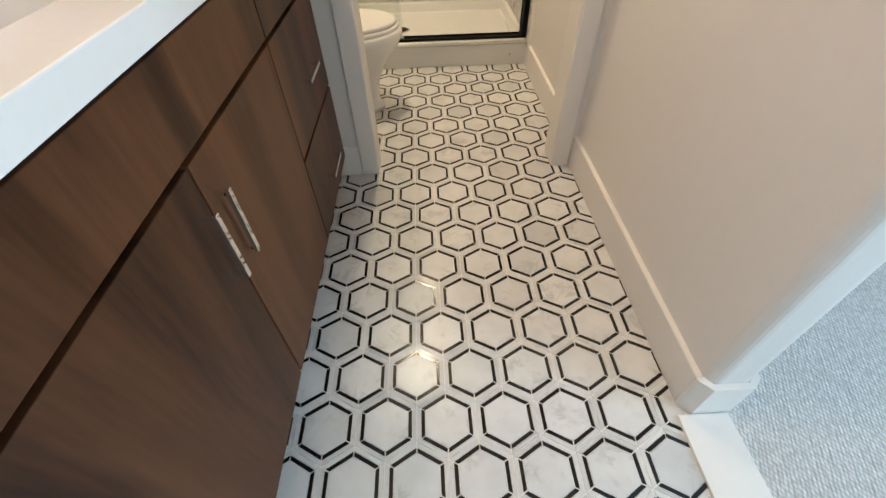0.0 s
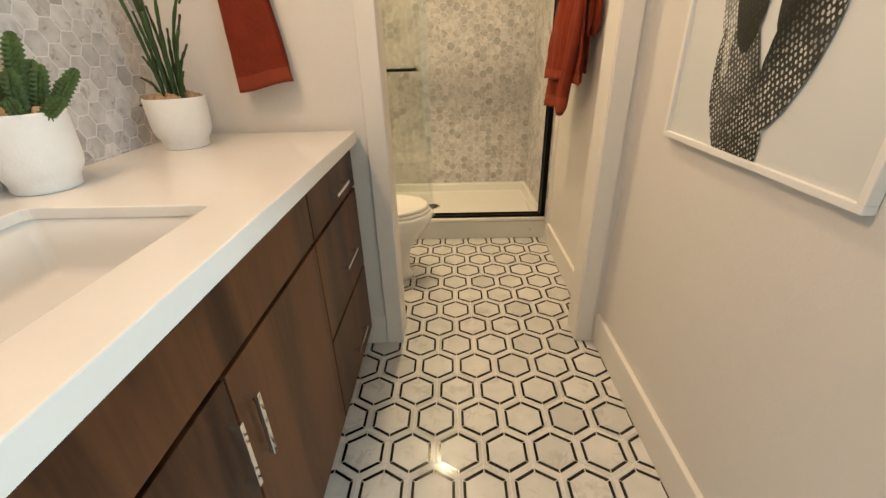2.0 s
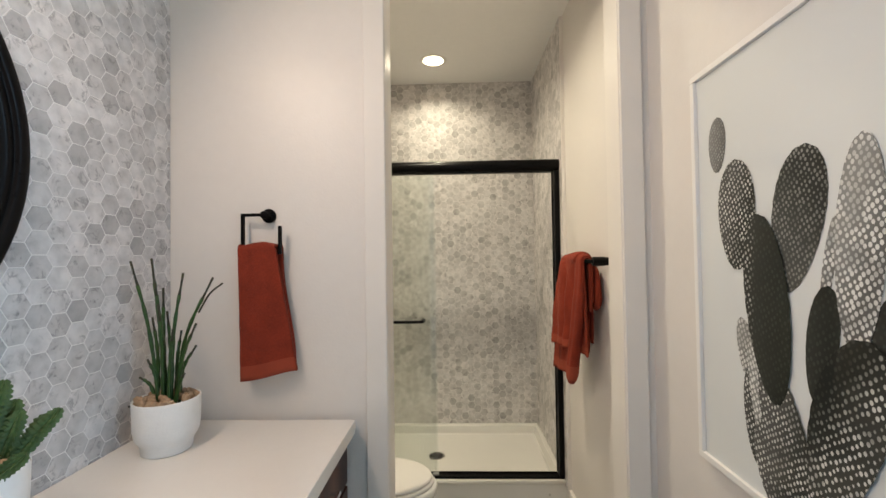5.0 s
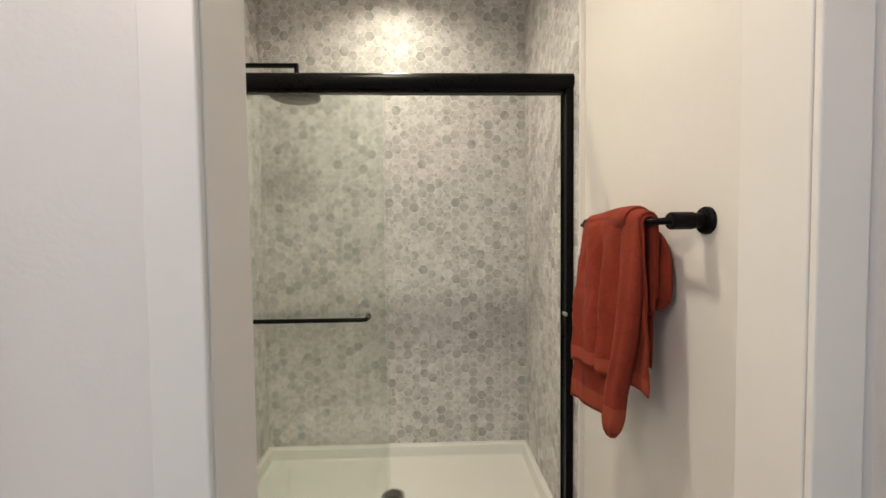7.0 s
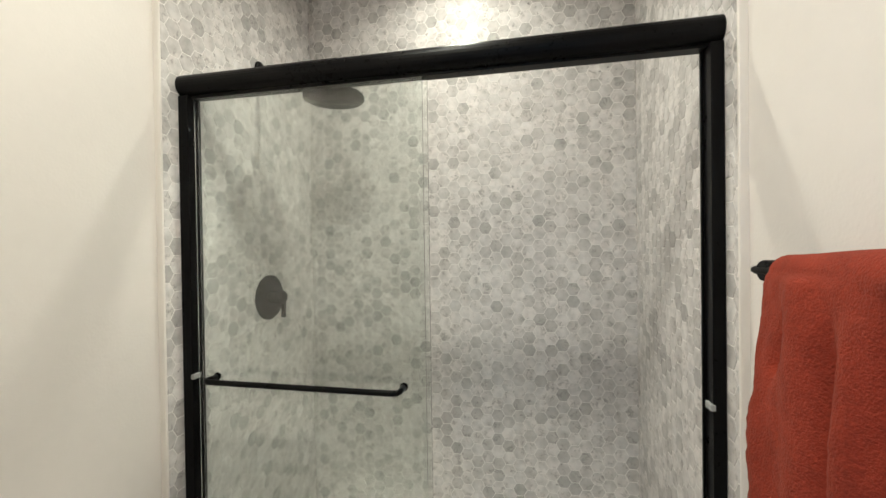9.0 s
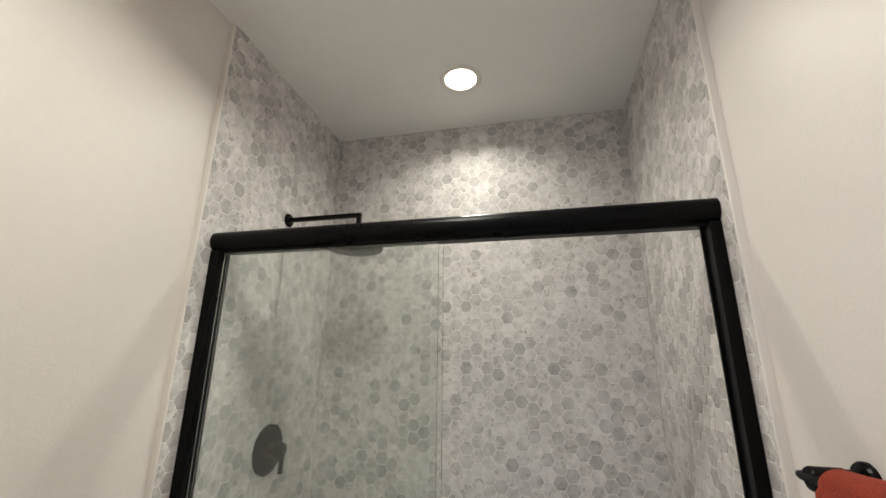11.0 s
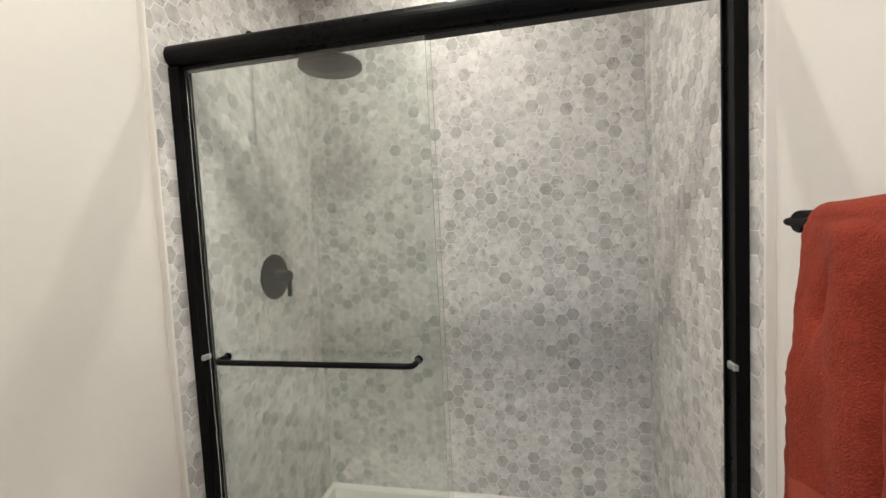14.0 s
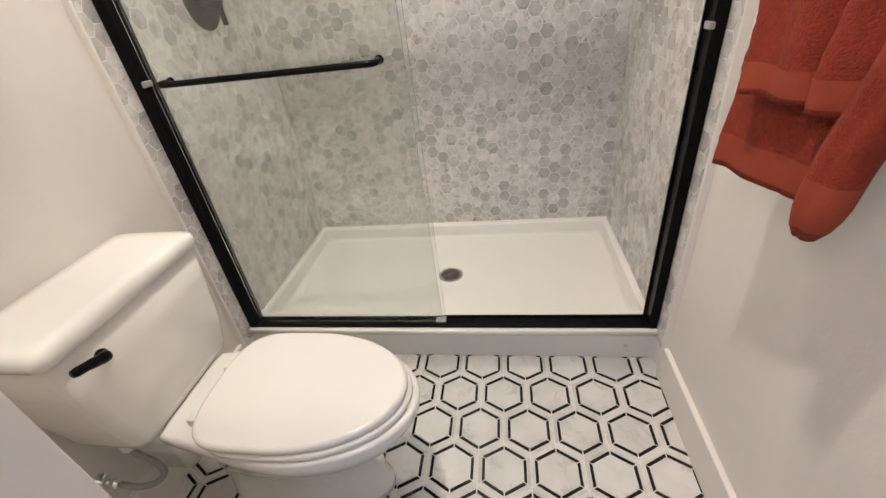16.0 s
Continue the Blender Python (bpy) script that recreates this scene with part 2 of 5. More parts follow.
def print_ink(name, dark, mid, dot, scale, size, side=(0.0, 0.0), dots_from=(-9.0, -8.0), spread=0.05):
    """Ink of the photograph: a toned pad with pale dots. side: the way (along the wall, up) in which the tone grows paler and the dots come out."""
    mat = bpy.data.materials.new(name)
    n, l, b = nodes_of(mat)
    geo, tc = n.new("ShaderNodeNewGeometry"), n.new("ShaderNodeTexCoord")
    vo, no = n.new("ShaderNodeTexVoronoi"), n.new("ShaderNodeTexNoise")
    vo.inputs["Scale"].default_value, vo.inputs["Randomness"].default_value = scale, 0.30
    no.inputs["Scale"].default_value, no.inputs["Detail"].default_value = 22, 3
    flat, rot = n.new("ShaderNodeVectorMath"), n.new("ShaderNodeMapping")
    flat.operation = "MULTIPLY"
    flat.inputs[1].default_value = (0, 1, 1)
    rot.inputs["Rotation"].default_value, rot.inputs["Scale"].default_value = (0.5, 0, 0), (1, 1.15, 0.85)
    l.new(geo.outputs["Position"], flat.inputs[0]), l.new(flat.outputs[0], rot.inputs[0]), l.new(rot.outputs[0], vo.inputs["Vector"])
    l.new(geo.outputs["Position"], no.inputs["Vector"])
    along = n.new("ShaderNodeVectorMath")
    along.operation = "DOT_PRODUCT"
    along.inputs[1].default_value = (0, side[0], side[1])
    l.new(tc.outputs["Object"], along.inputs[0])

    def ranged(source, a, b2, lo=0.0, hi=1.0):
        r = n.new("ShaderNodeMapRange")
        r.interpolation_type = "SMOOTHSTEP"
        r.inputs[1].default_value, r.inputs[2].default_value, r.inputs[3].default_value, r.inputs[4].default_value = a, b2, lo, hi
        l.new(source, r.inputs[0])
        return r.outputs[0]

    tone = n.new("ShaderNodeMix")
    tone.data_type = "RGBA"
    tone.inputs[6].default_value, tone.inputs[7].default_value = (*dark, 1), (*mid, 1)
    l.new(ranged(along.outputs["Value"], -spread, spread), tone.inputs[0])
    mask = n.new("ShaderNodeMath")
    mask.operation = "MULTIPLY"
    l.new(ranged(vo.outputs["Distance"], size, size + 0.12, 1.0, 0.0), mask.inputs[0])
    l.new(ranged(along.outputs["Value"], dots_from[0], dots_from[1], 0.04, 1.0), mask.inputs[1])
    speck = n.new("ShaderNodeMath")
    speck.operation = "MULTIPLY"
    l.new(mask.outputs[0], speck.inputs[0]), l.new(ranged(no.outputs[0], 0.30, 0.62, 0.35, 1.0), speck.inputs[1])
    mix = n.new("ShaderNodeMix")
    mix.data_type = "RGBA"
    mix.inputs[7].default_value = (*dot, 1)
    l.new(speck.outputs[0], mix.inputs[0]), l.new(tone.outputs[2], mix.inputs[6]), l.new(mix.outputs[2], b.inputs["Base Color"])
    b.inputs["Roughness"].default_value, b.inputs["Specular IOR Level"].default_value = 0.5, 0.25
    b.inputs["Coat Weight"].default_value, b.inputs["Coat Roughness"].default_value = 0.5, 0.03
    return mat


def glowing(name, colour, strength):
    mat = bpy.data.materials.new(name)
    n, l, b = nodes_of(mat)
    b.inputs["Base Color"].default_value = (0.8, 0.8, 0.8, 1)
    b.inputs["Emission Color"].default_value, b.inputs["Emission Strength"].default_value = (*colour, 1), strength
    return mat


PAINT = plain("wall_paint", (0.725, 0.685, 0.652), 0.42, grain=0.02, scale=30, bump=0.22, bump_scale=130)
# assumed tan for the unseen bedroom walls, set to weaken the blue bounce
UNSEEN_BEDROOM_TAN = plain("bedroom_paint", (0.60, 0.53, 0.45), 0.5, grain=0.02, scale=30, bump=0.22, bump_scale=130)
CEIL_PAINT = plain("ceiling_paint", (0.83, 0.82, 0.80), 0.7, grain=0.02, scale=30, bump=0.2, bump_scale=110)
TRIM = plain("trim_paint", (0.76, 0.72, 0.68), 0.42, grain=0.015, scale=20, bump=0.012, bump_scale=60)
WALNUT = wood("walnut_veneer", (0.027, 0.0088, 0.0040), (0.116, 0.040, 0.0165))
DARK_GAP = plain("cabinet_inside", (0.035, 0.012, 0.008), 0.7, grain=0.2, scale=50)
QUARTZ = plain("white_quartz", (0.80, 0.77, 0.73), 0.16, grain=0.015, scale=90)
CERAMIC = plain("white_ceramic", (0.76, 0.745, 0.72), 0.10, grain=0.01, scale=8, coat=0.3)
ACRYLIC = plain("white_acrylic", (0.80, 0.78, 0.74), 0.17, grain=0.015, scale=12)
PLASTIC = plain("white_plastic", (0.75, 0.725, 0.70), 0.22, grain=0.01, scale=12)
BLACK = plain("matte_black_metal", (0.0042, 0.004, 0.0042), 0.30, grain=0.2, scale=80, bump=0.03, bump_scale=500, spec=0.09)
CHROME = plain("polished_chrome", (0.86, 0.86, 0.86), 0.06, metal=1.0, grain=0.02, scale=20)
STEEL = plain("brushed_steel", (0.55, 0.53, 0.50), 0.28, metal=1.0, grain=0.08, scale=120)
MIRROR = plain("silvered_mirror", (0.92, 0.93, 0.93), 0.01, metal=1.0)
RUST = terry("rust_terry", (0.222, 0.032, 0.017))
RUST_BAND = plain("rust_woven_band", (0.29, 0.053, 0.029), 0.85, grain=0.12, scale=300, bump=0.5, bump_scale=900, spec=0.2)
CARPET = woven_carpet("loop_carpet")
GLASS = glass("shower_glass", (0.920, 0.947, 0.931))
CLEAR = glass("clear_bumper", (0.70, 0.71, 0.70))
CLEAR.node_tree.nodes["Principled BSDF"].inputs["Transmission Weight"].default_value = 0.55
CLEAR.node_tree.nodes["Principled BSDF"].inputs["Roughness"].default_value = 0.15
FLOOR_MARBLE = marble("floor_marble", (0.69, 0.67, 0.645), (0.36, 0.36, 0.355), 0.35, 0.27, vein=0.5, vein_scale=11, cloudy=0.28, smudge=0.35)
BORDER_MARBLE = marble("floor_border_marble", (0.71, 0.685, 0.655), (0.40, 0.39, 0.38), 0.35, 0.10, vein=0.4, vein_scale=14, cloudy=0.25, smudge=0.3)
BLACK_MARBLE = plain("black_marble", (0.008, 0.0065, 0.0065), 0.12, grain=0.5, scale=60)
WALL_MARBLE = marble("mosaic_marble", (0.79, 0.755, 0.74), (0.18, 0.175, 0.175), 0.62, 0.40, vein=0.55, vein_scale=22, cloudy=0.38, smudge=0.78)
WALL_MARBLE.node_tree.nodes["Principled BSDF"].inputs["Specular IOR Level"].default_value = 0.2
GROUT = plain("white_grout", (0.81, 0.785, 0.76), 0.8, grain=0.05, scale=60, bump=0.2, bump_scale=400)
POT = plain("chalky_white_pot", (0.80, 0.79, 0.77), 0.65, grain=0.04, scale=40, bump=0.35, bump_scale=160)
PEBBLE = plain("tan_pebbles", (0.36, 0.24, 0.15), 0.8, grain=0.4, scale=60, bump=0.3, bump_scale=200)
CACTUS = plain("cactus_green", (0.062, 0.112, 0.034), 0.6, grain=0.4, scale=55, bump=0.4, bump_scale=260)
STEM = plain("stem_green", (0.020, 0.064, 0.009), 0.45, grain=0.45, scale=40, bump=0.2, bump_scale=300)
TIP = plain("dry_stem_tip", (0.035, 0.036, 0.020), 0.7, grain=0.4, scale=80)
PAPER = plain("print_paper", (0.66, 0.68, 0.68), 0.5, grain=0.02, scale=6, coat=0.5)
PAPER.node_tree.nodes["Principled BSDF"].inputs["Coat Roughness"].default_value = 0.03
FRAME_WHITE = plain("frame_white", (0.80, 0.78, 0.76), 0.35, grain=0.015, scale=30)
DOT = (0.62, 0.62, 0.60)
INK_DOTTED = print_ink("print_pad", (0.016, 0.018, 0.015), (0.075, 0.075, 0.072), DOT, 104, 0.25, (1, 0.3))
INK_FADING = print_ink("print_pad_fading", (0.008, 0.010, 0.008), (0.030, 0.032, 0.029), DOT, 92, 0.26, (-0.8, -0.6), (-0.06, 0.02))
INK_PALE = print_ink("print_pad_pale", (0.10, 0.10, 0.097), (0.24, 0.24, 0.235), (0.70, 0.70, 0.68), 104, 0.33, (1, 0.4))
INK_SOFT = print_ink("print_pad_soft", (0.020, 0.022, 0.019), (0.060, 0.062, 0.058), (0.22, 0.22, 0.21), 112, 0.27, (0.6, -0.5))
INK_DARK = print_ink("print_pad_dark", (0.008, 0.011, 0.008), (0.024, 0.026, 0.023), (0.50, 0.50, 0.48), 92, 0.24, (1, 0.05), (0.030, 0.050))
INK_GREY = print_ink("print_pad_grey", (0.10, 0.10, 0.10), (0.22, 0.22, 0.215), (0.36, 0.36, 0.35), 130, 0.24, (1, 0.0))
LENS = glowing("lamp_lens", (1.0, 0.86, 0.66), 9.0)
HOSE = plain("grey_braided_hose", (0.34, 0.33, 0.31), 0.4, metal=0.6, grain=0.25, scale=300, bump=0.5, bump_scale=700)

# ---- mesh helpers ----


def mesh_of(name, bm, smooth=False):
    me = bpy.data.meshes.new(name)
    bm.normal_update()
    bm.to_mesh(me)
    bm.free()
    if smooth:
        for p in me.polygons:
            p.use_smooth = True
    return me


def part(name, bm, material, parent=None, label="", smooth=False, flat_over=0.0):
    me = bm if isinstance(bm, bpy.types.Mesh) else mesh_of(name, bm, smooth)
    if flat_over:
        for p in me.polygons:
            p.use_smooth = p.area < flat_over
    if not me.materials:
        me.materials.append(material)
    ob = new(name, me)
    if parent:
        ob.parent = parent
    if label:
        ob["label"] = label
    return ob


def thing(name, label, category, group="", kind="", at=(0, 0, 0)):
    ob = new(name)
    ob.location = at
    ob.empty_display_size = 0.05
    return tagged(ob, label, category, group, kind)


def setting(name, bm, material, label, category, smooth=False):
    return tagged(part(name, bm, material, None, "", smooth), label, category, "", "structure")


def bevelled(bm, width, segments=2, angle=30):
    edges = [e for e in bm.edges if len(e.link_faces) == 2 and e.calc_face_angle(0) > radians(angle)]
    bmesh.ops.bevel(bm, geom=edges, offset=width, segments=segments, profile=0.5, affect="EDGES", clamp_overlap=True)
    return bm


def add_box(bm, x0, x1, y0, y1, z0, z1):
    m = Matrix.Translation(((x0 + x1) / 2, (y0 + y1) / 2, (z0 + z1) / 2)) @ Matrix.Diagonal((x1 - x0, y1 - y0, z1 - z0, 1))
    bmesh.ops.create_cube(bm, size=1, matrix=m)
    return bm


def box(x0, x1, y0, y1, z0, z1, bevel=0.0, segments=2):
    bm = add_box(bmesh.new(), x0, x1, y0, y1, z0, z1)
    return bevelled(bm, bevel, segments) if bevel else bm


def add_lathe(bm, profile, segments=40, at=(0, 0, 0), axis="Z", cap=True):
    """Turned body from (radius, height) pairs."""
    turn = {"Z": Matrix(), "X": Matrix.Rotation(radians(90), 4, "Y"), "Y": Matrix.Rotation(radians(-90), 4, "X")}[axis]
    m = Matrix.Translation(at) @ turn
    rings = [[bm.verts.new(m @ Vector((r * math.cos(2 * math.pi * k / segments), r * math.sin(2 * math.pi * k / segments), h)))
              for k in range(segments)] for r, h in profile]
    for a, b in zip(rings, rings[1:]):
        for k in range(segments):
            bm.faces.new((a[k], a[(k + 1) % segments], b[(k + 1) % segments], b[k]))
    if cap:
        bm.faces.new(list(reversed(rings[0])))
        bm.faces.new(rings[-1])
    return bm


def add_tube(bm, points, radius, segments=10):
    """Round bar along a line of points; radius is one number or one for each point."""
    pts = [Vector(p) for p in points]
    radii = [radius] * len(pts) if isinstance(radius, (int, float)) else radius
    rings, side = [], None
    for i, p in enumerate(pts):
        d = (pts[min(i + 1, len(pts) - 1)] - pts[max(i - 1, 0)]).normalized()
        side = d.orthogonal().normalized() if side is None else (side - d * side.dot(d)).normalized()
        up = d.cross(side)
        rings.append([bm.verts.new(p + radii[i] * (side * math.cos(2 * math.pi * k / segments) + up * math.sin(2 * math.pi * k / segments)))
                      for k in range(segments)])
    for a, b in zip(rings, rings[1:]):
        for k in range(segments):
            bm.faces.new((a[k], a[(k + 1) % segments], b[(k + 1) % segments], b[k]))
    bm.faces.new(list(reversed(rings[0])))
    bm.faces.new(rings[-1])
    return bm


def curve_points(points, n=6):
    """Smooth line through points."""
    p = [Vector(q) for q in points]
    p = [p[0] * 2 - p[1]] + p + [p[-1] * 2 - p[-2]]
    out = []
    for i in range(1, len(p) - 2):
        for k in range(n):
            t = k / n
            out.append(0.5 * (2 * p[i] + (p[i + 1] - p[i - 1]) * t + (2 * p[i - 1] - 5 * p[i] + 4 * p[i + 1] - p[i + 2]) * t * t
                              + (3 * p[i] - p[i - 1] - 3 * p[i + 1] + p[i + 2]) * t ** 3))
    return out + [p[-2]]


def add_loft(bm, loops, cap_first=True, cap_last=True):
    rings = [[bm.verts.new(v) for v in loop] for loop in loops]
    n = len(rings[0])
    for a, b in zip(rings, rings[1:]):
        for k in range(n):
            bm.faces.new((a[k], a[(k + 1) % n], b[(k + 1) % n], b[k]))
    if cap_first:
        bm.faces.new(list(reversed(rings[0])))
    if cap_last:
        bm.faces.new(rings[-1])
    return bm


def rounded_rect(cx, cy, hx, hy, r, n=5):
    out = []
    for sx, sy, a0 in ((1, 1, 0), (-1, 1, 90), (-1, -1, 180), (1, -1, 270)):
        for k in range(n + 1):
            a = radians(a0 + 90 * k / n)
            out.append((cx + sx * (hx - r) + r * math.cos(a), cy + sy * (hy - r) + r * math.sin(a)))
    return out


def clip_poly(poly, x0, x1, y0, y1):
    """A polygon cut to a rectangle."""
    for axis, limit, keep_low in ((0, x0, False), (0, x1, True), (1, y0, False), (1, y1, True)):
        out = []
        for a, b in zip(poly, poly[1:] + poly[:1]):
            ina = a[axis] <= limit if keep_low else a[axis] >= limit
            inb = b[axis] <= limit if keep_low else b[axis] >= limit
            if ina:
                out.append(a)
            if ina != inb:
                f = (limit - a[axis]) / (b[axis] - a[axis])
                out.append((a[0] + f * (b[0] - a[0]), a[1] + f * (b[1] - a[1])))
        poly = out
        if len(poly) < 3:
            return []
    return poly


def slab_data(poly, bottom, top, edge):
    """Vertices and faces of a flat piece with an eased upper edge."""
    n = len(poly)
    cx, cy = sum(p[0] for p in poly) / n, sum(p[1] for p in poly) / n
    inner = []
    for x, y in poly:
        d = math.hypot(x - cx, y - cy)
        f = max(0.0, 1 - edge / d) if d > 1e-6 else 1
        inner.append((cx + (x - cx) * f, cy + (y - cy) * f))
    verts = [(x, y, bottom) for x, y in poly] + [(x, y, top - edge * 0.6) for x, y in poly] + [(x, y, top) for x, y in inner]
    faces = [tuple(range(2 * n, 3 * n))]
    for k in range(n):
        j = (k + 1) % n
        faces += [(k, j, n + j, n + k), (n + k, n + j, 2 * n + j, 2 * n + k)]
    return verts, faces


def slab_mesh(name, poly, bottom, top, edge, material):
    me = bpy.data.meshes.new(name)
    me.from_pydata(*([slab_data(poly, bottom, top, edge)[0], [], slab_data(poly, bottom, top, edge)[1]]))
    me.materials.append(material)
    return me


def joined(name, pieces, material, parent):
    """Many small pieces as one mesh; pieces: lists of (verts, faces)."""
    verts, faces = [], []
    for v, f in pieces:
        k = len(verts)
        verts += v
        faces += [tuple(i + k for i in q) for q in f]
    me = bpy.data.meshes.new(name)
    me.from_pydata(verts, [], faces)
    me.materials.append(material)
    ob = new(name, me)
    ob.parent = parent
    ob["kind"] = "stuff"
    return ob


# ---- structure ----
FLOOR = setting("floor", box(-0.93, 0.70, -0.46, 2.74, -0.12, -0.002), GROUT, "white and black marble hexagon mosaic floor", "floor")
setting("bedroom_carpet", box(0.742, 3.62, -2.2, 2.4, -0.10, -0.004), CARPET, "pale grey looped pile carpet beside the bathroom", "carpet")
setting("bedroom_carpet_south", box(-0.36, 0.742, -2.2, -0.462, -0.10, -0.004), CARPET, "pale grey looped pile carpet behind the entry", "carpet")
setting("subfloor", box(-1.1, 3.75, -2.35, 3.75, -0.25, -0.125), GROUT, "plain slab under the rooms", "floor")


def wall_right():
    """Right wall with a rounded end at the carpet."""
    bm = bmesh.new()
    r, pts = 0.030, []
    x0, x1 = XR, XR + 0.118
    for cx, cy, a0 in ((x0 + r, WALL_END + r, 180), (x1 - r, WALL_END + r, 270)):
        for k in range(7):
            a = radians(a0 + 15 * k)
            pts.append((cx + r * math.cos(a), cy + r * math.sin(a)))
    pts += [(x1, 3.62), (x0, 3.62)]
    add_loft(bm, [[(x, y, -0.12) for x, y in pts], [(x, y, CEIL) for x, y in pts]])
    return bm


setting("wall_east", wall_right(), PAINT, "warm white painted wall with a rounded end", "wall")
setting("wall_west", box(XL - 0.12, XL, Y0 + 0.06, 3.62, -0.12, CEIL), PAINT, "warm white painted wall behind the toilet", "wall")
setting("wall_mosaic_backing", box(-1.06, XM - 0.008, -0.46, Y0 + 0.06, -0.12, CEIL), GROUT, "mosaic tiled wall behind the vanity", "wall")
setting("wall_north", box(XL - 0.12, XR, 3.532, 3.66, -0.12, CEIL), PAINT, "wall at the back of the shower", "wall")
setting("wall_vanity_return", box(XM - 0.008, -0.36, -2.2, 0.15, -0.12, CEIL), PAINT, "plain wall closing the vanity", "wall")


def partition():
    bm = bmesh.new()
    add_box(bm, XM - 0.008, DL, Y0, Y1, -0.12, CEIL)
    add_box(bm, DR, XR, Y0, Y1, -0.12, CEIL)
    add_box(bm, DL, DR, Y0, Y1, DH, CEIL)
    return bm


setting("wall_partition", partition(), PAINT, "warm white partition with an open doorway to the toilet", "wall")
setting("ceiling", box(-1.06, 3.75, -2.35, 3.66, CEIL, CEIL + 0.12), CEIL_PAINT, "matt white ceiling", "ceiling")
# bedroom shell
setting("bedroom_wall_north", box(XR + 0.118, 3.62, 2.4, 2.52, -0.12, CEIL), UNSEEN_BEDROOM_TAN, "plain bedroom wall", "wall")
setting("bedroom_wall_south", box(-0.94, 3.62, -2.32, -2.2, -0.12, CEIL), UNSEEN_BEDROOM_TAN, "plain bedroom wall", "wall")


def bedroom_window_wall():
    bm = bmesh.new()
    add_box(bm, 3.62, 3.74, -2.32, -1.92, -0.12, CEIL)
    add_box(bm, 3.62, 3.74, 0.02, 2.52, -0.12, CEIL)
    add_box(bm, 3.62, 3.74, -1.92, 0.02, -0.12, 0.58)
    add_box(bm, 3.62, 3.74, -1.92, 0.02, 2.32, CEIL)
    return bm


setting("bedroom_wall_east", bedroom_window_wall(), UNSEEN_BEDROOM_TAN, "bedroom wall with the window that lets in daylight", "wall")


def casing(x0, x1, y_face, y_wall):
    """Flat door casing of two steps."""
    bm = box(x0, x1, min(y_face, y_wall), max(y_face, y_wall), 0, DH + 0.055, 0.003)
    return bm


# casings and jambs of the doorway
setting("door_casing_west", casing(DL - 0.058, DL + 0.011, Y0 - 0.012, Y0 - 0.0005), TRIM, "white painted flat door casing", "trim")
setting("door_casing_east", casing(DR - 0.011, DR + 0.058, Y0 - 0.012, Y0 - 0.0005), TRIM, "white painted flat door casing", "trim")
setting("door_casing_head", box(DL + 0.012, DR - 0.012, Y0 - 0.011, Y0 - 0.0005, DH - 0.011, DH + 0.058, 0.003), TRIM, "white painted flat door casing", "trim")
setting("door_jamb_west", box(DL - 0.001, DL + 0.0125, Y0, Y1, 0, DH - 0.002, 0.002), TRIM, "white painted door jamb", "trim")
setting("door_jamb_east", box(DR - 0.0125, DR + 0.001, Y0, Y1, 0, DH - 0.002, 0.002), TRIM, "white painted door jamb", "trim")


def baseboard(name, x0, x1, y0, y1, h=0.138, ease=0.005):
    return setting(name, box(x0, x1, y0, y1, -0.003, h, ease, 3), TRIM, "white painted square-edged baseboard", "baseboard")


BT = 0.016
baseboard("baseboard_east", XR - BT, XR + 0.002, WALL_END + 0.02, Y0 - 0.002)
baseboard("baseboard_east_toilet", XR - BT, XR + 0.002, Y1 + 0.002, 2.641)
baseboard("baseboard_west_toilet", XL - 0.002, XL + BT, Y1 + 0.002, 2.641)
baseboard("baseboard_partition_toilet", XL + BT, DL - 0.060, Y1, Y1 + BT)
baseboard("baseboard_partition", -0.40, DL - 0.060, Y0 - BT + 0.004, Y0 + 0.001)
baseboard("baseboard_partition_stub", DR + 0.060, XR - BT - 0.001, Y0 - BT + 0.004, Y0 + 0.001)


def end_baseboard():
    """Board round the rounded wall end, with canted corners."""
    o = BT
    x0, x1, y = XR - o, XR + 0.118 + o, WALL_END - o
    c = 0.026
    line = [(x0, WALL_END + 0.0195), (x0, y + c), (x0 + c, y), (x1 - c, y), (x1, y + c), (x1, 1.2), (x1 - o, 1.2), (x1 - o, y + c + 0.012),
            (x1 - c - 0.006, y + o), (x0 + c + 0.006, y + o), (x0 + o, y + c + 0.012), (x0 + o, WALL_END + 0.0195)]
    bm = bmesh.new()
    add_loft(bm, [[(a, b, -0.003) for a, b in line], [(a, b, 0.138) for a, b in line]])
    return bevelled(bm, 0.003, 2, 60)


setting("baseboard_wall_end", end_baseboard(), TRIM, "white baseboard wrapped round the wall end", "baseboard")
setting("threshold", box(0.612, 0.744, -0.46, WALL_END - BT - 0.001, -0.004, 0.008, 0.003), TRIM, "white stone threshold between tile and carpet", "threshold")

# ---- vanity ----
FACE = -0.337


